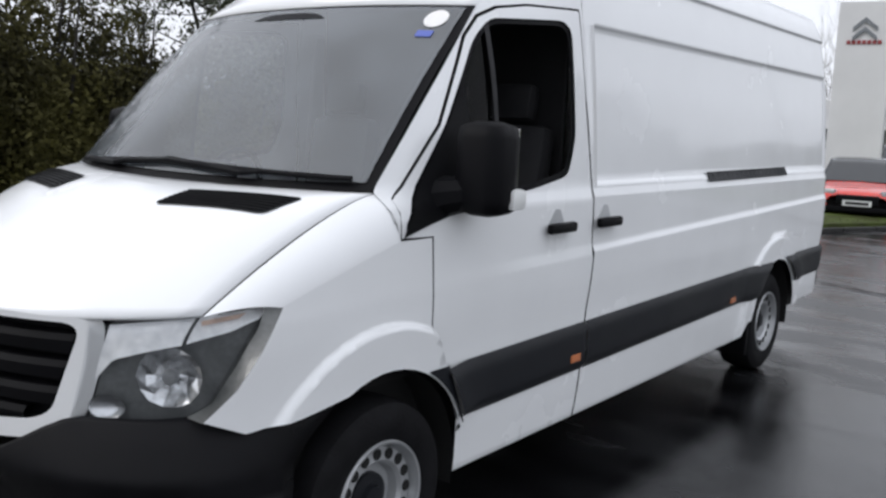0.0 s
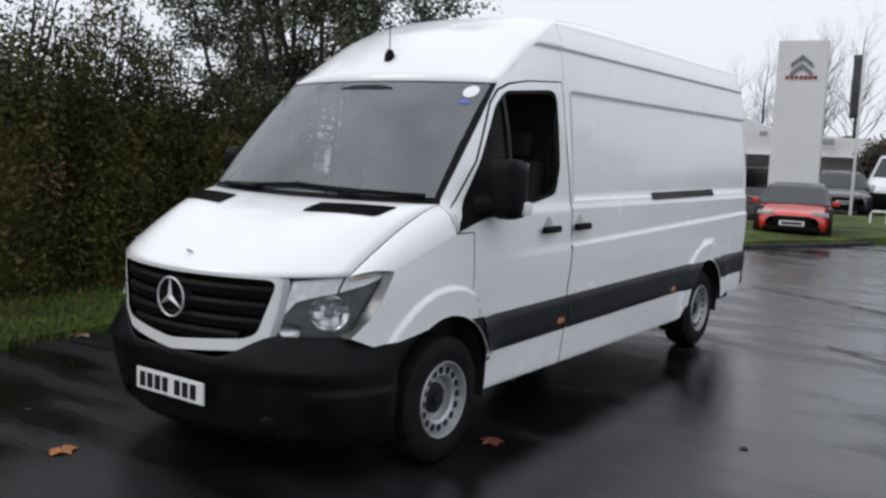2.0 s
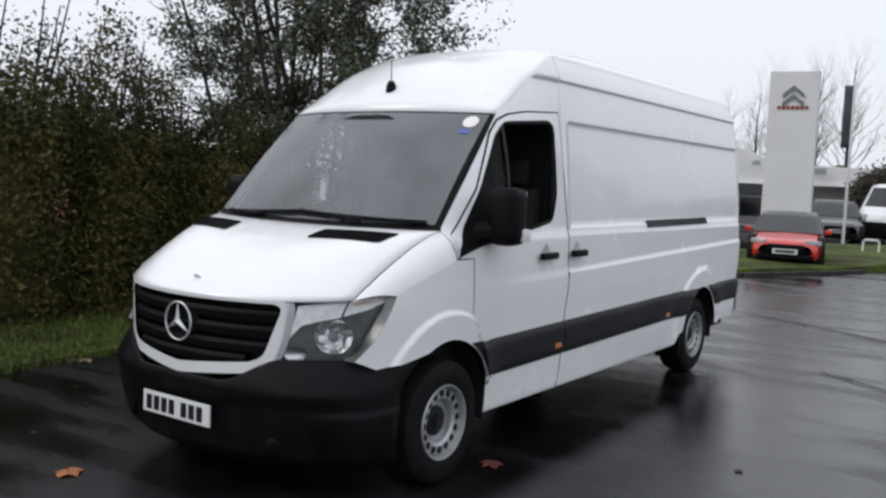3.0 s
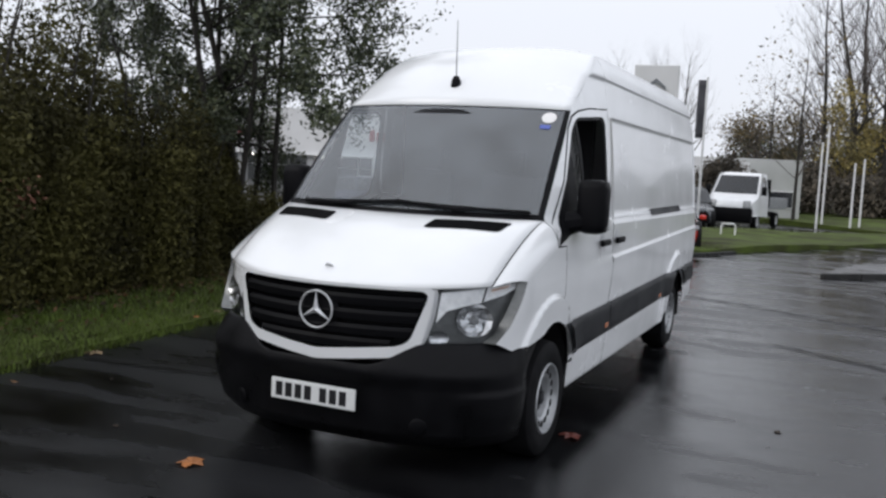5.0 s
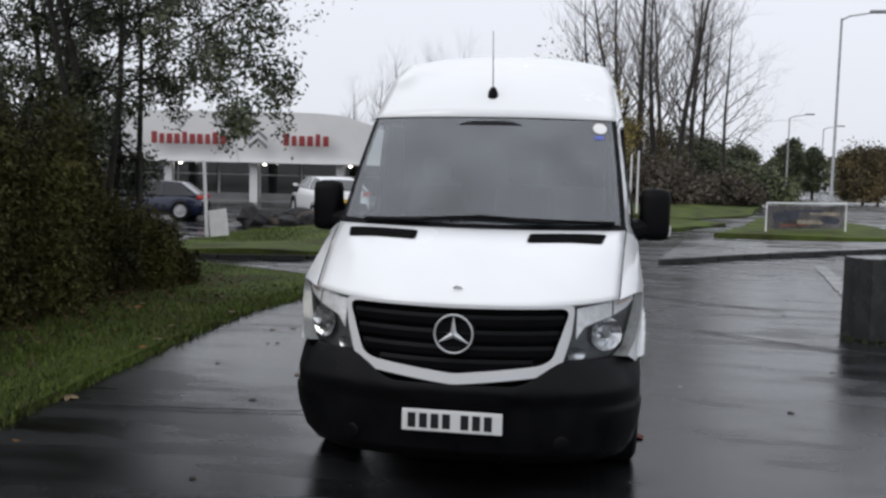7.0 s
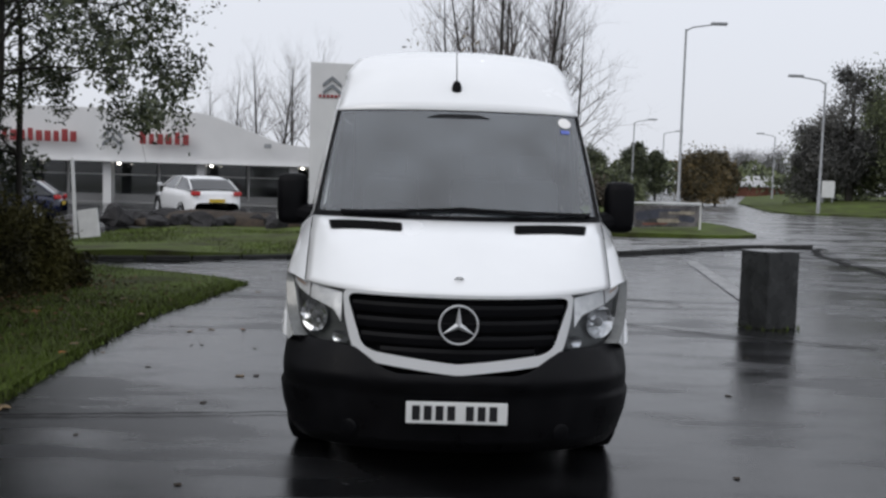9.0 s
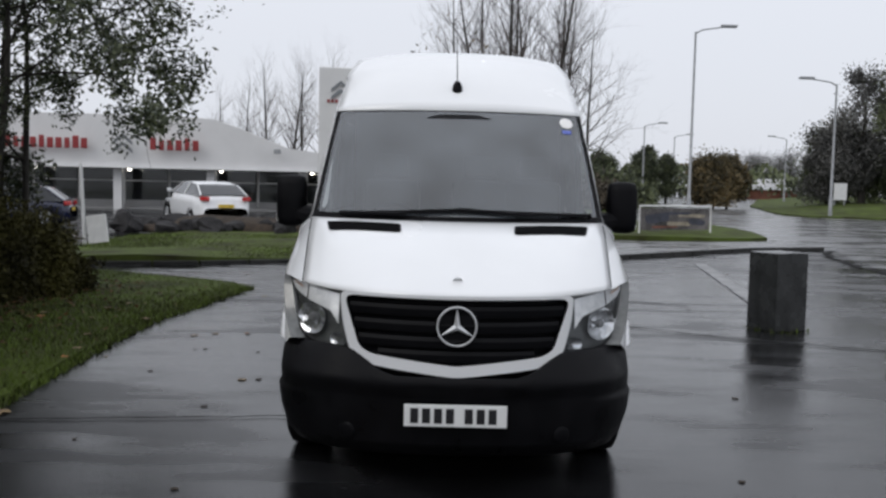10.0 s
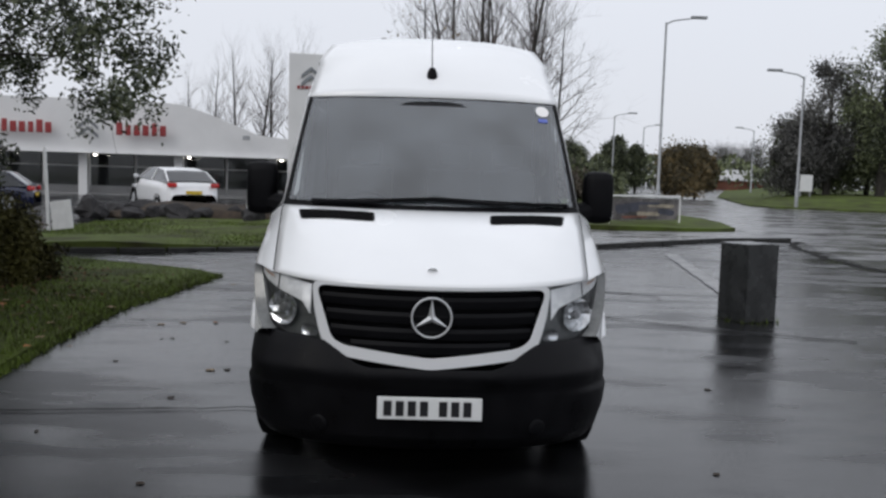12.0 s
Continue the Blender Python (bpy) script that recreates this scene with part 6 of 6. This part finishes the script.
# ---------- distance ----------
for i, (x, y, h) in enumerate(((0.8, 62, 17), (2.6, 66, 20), (4.2, 61, 22), (5.6, 66, 21), (7.0, 62, 21), (8.4, 66, 20), (3.4, 72, 22), (7.0, 74, 21), (9.6, 70, 18))):
    bare_tree((x, y, 0), h, 40 + i, "tall bare poplar with upswept branches", True, density=1.0, fork=3, girth=0.0125)
for i, (x, y, h) in enumerate(((-16.6, 62, 8.6), (-14.9, 63, 9.6), (-13.3, 62, 10.9), (-11.9, 64, 11.4), (-10.9, 63, 11.0), (-8.9, 63, 11.6))):
    bare_tree((x, y, 0), h, 60 + i, "bare tree behind the showroom", True, density=1.0, fork=3, girth=0.014)
bare_tree((0.1, 42, 0), 9.0, 71, "bare spreading tree with a few last leaves", False, 160, fork=3)
bare_tree((10.6, 64, 0), 15.0, 73, "bare spreading tree beside the poplars", False, 0, fork=3)
bare_tree((-2.0, 54, 0), 9.0, 72, "bare spreading tree with a few last leaves", False, 120, fork=3)
for i, (x, y, h, w, m) in enumerate(((13.0, 98, 6.2, 6, HAZED_GREEN), (17.2, 98, 5.8, 4.8, HAZED_GREEN), (21.9, 97, 6.6, 3.6, HAZED_GREEN), (25.0, 99, 5.8, 2.6, HAZED_GREEN), (23.4, 75, 4.5, 5.2, FAR_BROWN), (25.8, 79, 4.8, 4.2, FAR_BROWN),
                                    (33.4, 75, 8.4, 6, HAZED_GREY), (35.0, 72, 12.5, 7, HAZED_GREY), (37.6, 68, 14.5, 9, HAZED_GREEN), (41, 70, 16, 9, HAZED_GREEN), (45, 70, 15.5, 10, HAZED_GREEN), (50, 72, 14, 9, HAZED_GREEN), (76, 216, 11, 15, HAZED_GREY), (85, 220, 11.5, 14, HAZED_GREY))):
    bush_tree((x, y, 0), h, w, 80 + i, "full brown-leaved tree along the road" if m is FAR_BROWN else "half-bare tree along the road, greyed as by haze" if m is HAZED_GREY else "dark green tree along the road", m)
for i, (x, y, h, w, m) in enumerate(((3.5, 80, 6.5, 8, HAZED_GREEN), (8.5, 84, 7.0, 8, HAZED_GREEN), (0.0, 58, 2.8, 6, FAR_DUSK), (5.5, 58, 2.4, 7, FAR_DUSK), (10.5, 70, 4.5, 7, HAZED_GREEN), (-3.5, 75, 6.0, 8, HAZED_GREEN), (3.0, 54, 1.9, 4.5, FAR_DUSK), (6.5, 55, 1.7, 5, FAR_DUSK), (9.5, 57, 1.6, 5, FAR_DUSK), (12.5, 60, 2.4, 5, HAZED_GREEN))):
    bush_tree((x, y, 0), h, w, 120 + i, "dense shrub under the bare poplars", m, 4500, 0.16, "shrub", "shrubs under the poplars")

for i, (x, y, h, w) in enumerate(((-1.0, 66, 8.0, 7), (2.0, 70, 7.6, 8), (4.6, 69, 6.6, 7), (7.5, 72, 6.0, 7), (-4.5, 70, 8.0, 7))):
    bush_tree((x, y, 0), h, w, 150 + i, "thinning tree with the last brown leaves", FAR_BROWN, 5200, 0.12, "tree", "brown trees behind the poplars")
for i, (x, y, h, w) in enumerate(((35.5, 76, 7.5, 8), (40.5, 76, 9, 9), (46, 78, 10, 10), (52, 82, 11, 10))):
    bush_tree((x, y, 0), h, w, 160 + i, "dark green tree along the road", HAZED_GREEN)
bush_tree((2.4, 60, 0), 9.6, 4.6, 156, "thin birch with the last yellow leaves", FAR_YELLOW, 3600, 0.11, "tree", "brown trees behind the poplars")
site = thing("site_sign", "white sign board on two posts beside the road", "sign", at=(30.4, 65.5, 0.75), turn=20)
part("board", boxed((0, 0, 1.0), (1.25, 0.05, 1.3), 0.01), POLE_WHITE, site)
for x in (-0.5, 0.5):
    part("post", boxed((x, 0.06, 0.7), (0.08, 0.08, 1.5), 0.01), GALV, site)

bush_tree((-2.3, 36.5, 0), 3.0, 3.0, 170, "dark leafless shrub beside the workshop wing", FAR_DUSK, 6000, 0.09, "shrub", "shrubs under the poplars")

house = thing("bungalow", "low brick bungalow with a pale roof far down the road", "house", at=(68.2, 186, 0), turn=10)
part("wall", boxed((0, 0, 1.1), (8.4, 6, 2.2), 0.0), BRICK, house)
v, f = [(-4.6, -3.6, 2.1), (4.6, -3.6, 2.1), (4.6, 3.6, 2.1), (-4.6, 3.6, 2.1), (-3.0, 0, 4.3), (3.0, 0, 4.3)], [(0, 1, 5, 4), (2, 3, 4, 5), (1, 2, 5), (3, 0, 4)]
link("roof", v, f, ROOF_PALE, house, smooth=False, thick=0.15)
woods = []
rng = np.random.default_rng(9)
n = 40000
ang = rng.uniform(-1.2, 1.2, n)
dist = rng.uniform(190, 230, n)
top = 6.0 + 2.5 * np.sin(ang * 17) * np.cos(ang * 41) + 1.5 * np.sin(ang * 97)
c = np.stack([dist * np.sin(ang), dist * np.cos(ang), top * rng.random(n) ** 0.8 + 0.2], 1)
far = leaf_mesh("far_woods", c, 0.8, HAZED_GREEN, None, seed=3)
tagged(far, "dark far woods along the skyline", "woods", kind="stuff")

# ---------- fallen leaves ----------


def fallen(at, size, turn, mat, label):
    """A lobed autumn leaf, curled at its edges, lying flat."""
    vs = [(0, 0, 0.006)]
    n = 20
    for k in range(n):
        a = 2 * math.pi * k / n
        r = size * (0.82 + 0.16 * math.cos(5 * a) + 0.06 * math.cos(9 * a + 1)) * (1 if abs(a - math.pi) > 0.5 else 0.6)
        vs.append((r * math.cos(a), r * math.sin(a), 0.004 + 0.018 * abs(math.sin(2.5 * a)) * size / 0.12))
    fs = [(0, 1 + k, 1 + (k + 1) % n) for k in range(n)]
    ob = link("fallen_leaf", vs, fs, mat, None, label, smooth=False, thick=0.002)
    ob.matrix_basis = pose(*at, 0, 0, turn)
    return tagged(ob, label, "leaf", "fallen leaves")


LEAVES_AT = [(-0.63, -0.21, 0.085), (1.01, 1.48, 0.08), (-3.06, 1.48, 0.09)]
for i, (x, y, s) in enumerate(LEAVES_AT):
    fallen((x, y, 0.0), s, 40 * i, (FALLEN, LEAF_RED, FALLEN_PALE)[i], "orange autumn leaf on wet tarmac")
for i, (x, y) in enumerate(((-2.41, 3.90), (-2.32, 3.93), (-2.11, 4.8), (-1.80, 3.84), (-1.75, 1.78), (-2.31, 0.92), (-1.44, 0.07), (-1.55, 2.68), (-3.0, 6.59), (5.32, 11.3), (-2.89, 4.9), (-2.5, 2.9), (2.2, 2.4), (2.9, 4.0), (3.2, 7.5), (2.0, -0.6), (1.6, 0.4), (-1.9, -1.2))):
    fallen((x, y, 0.0), 0.018 + 0.014 * ((i * 7) % 5) / 4, 77 * i, SOIL, "small dark rotting leaf on wet tarmac")
rng = np.random.default_rng(12)
for k in range(26):
    x, y = -3.1 + abs(rng.normal(0, 0.8)) if k < 8 else rng.uniform(-4.6, -3.1), rng.uniform(-2.5, 8.5)
    if -1.2 < x < 1.2 and y > -0.3:
        continue
    on_grass = x < -3.2
    fallen((x, y, 0.085 if on_grass else 0.0), rng.uniform(0.02, 0.045) if not on_grass else rng.uniform(0.025, 0.055), rng.uniform(0, 360), FALLEN_PALE if rng.random() < 0.6 else FALLEN, "small fallen leaf on the grass" if on_grass else "small fallen leaf on wet tarmac")
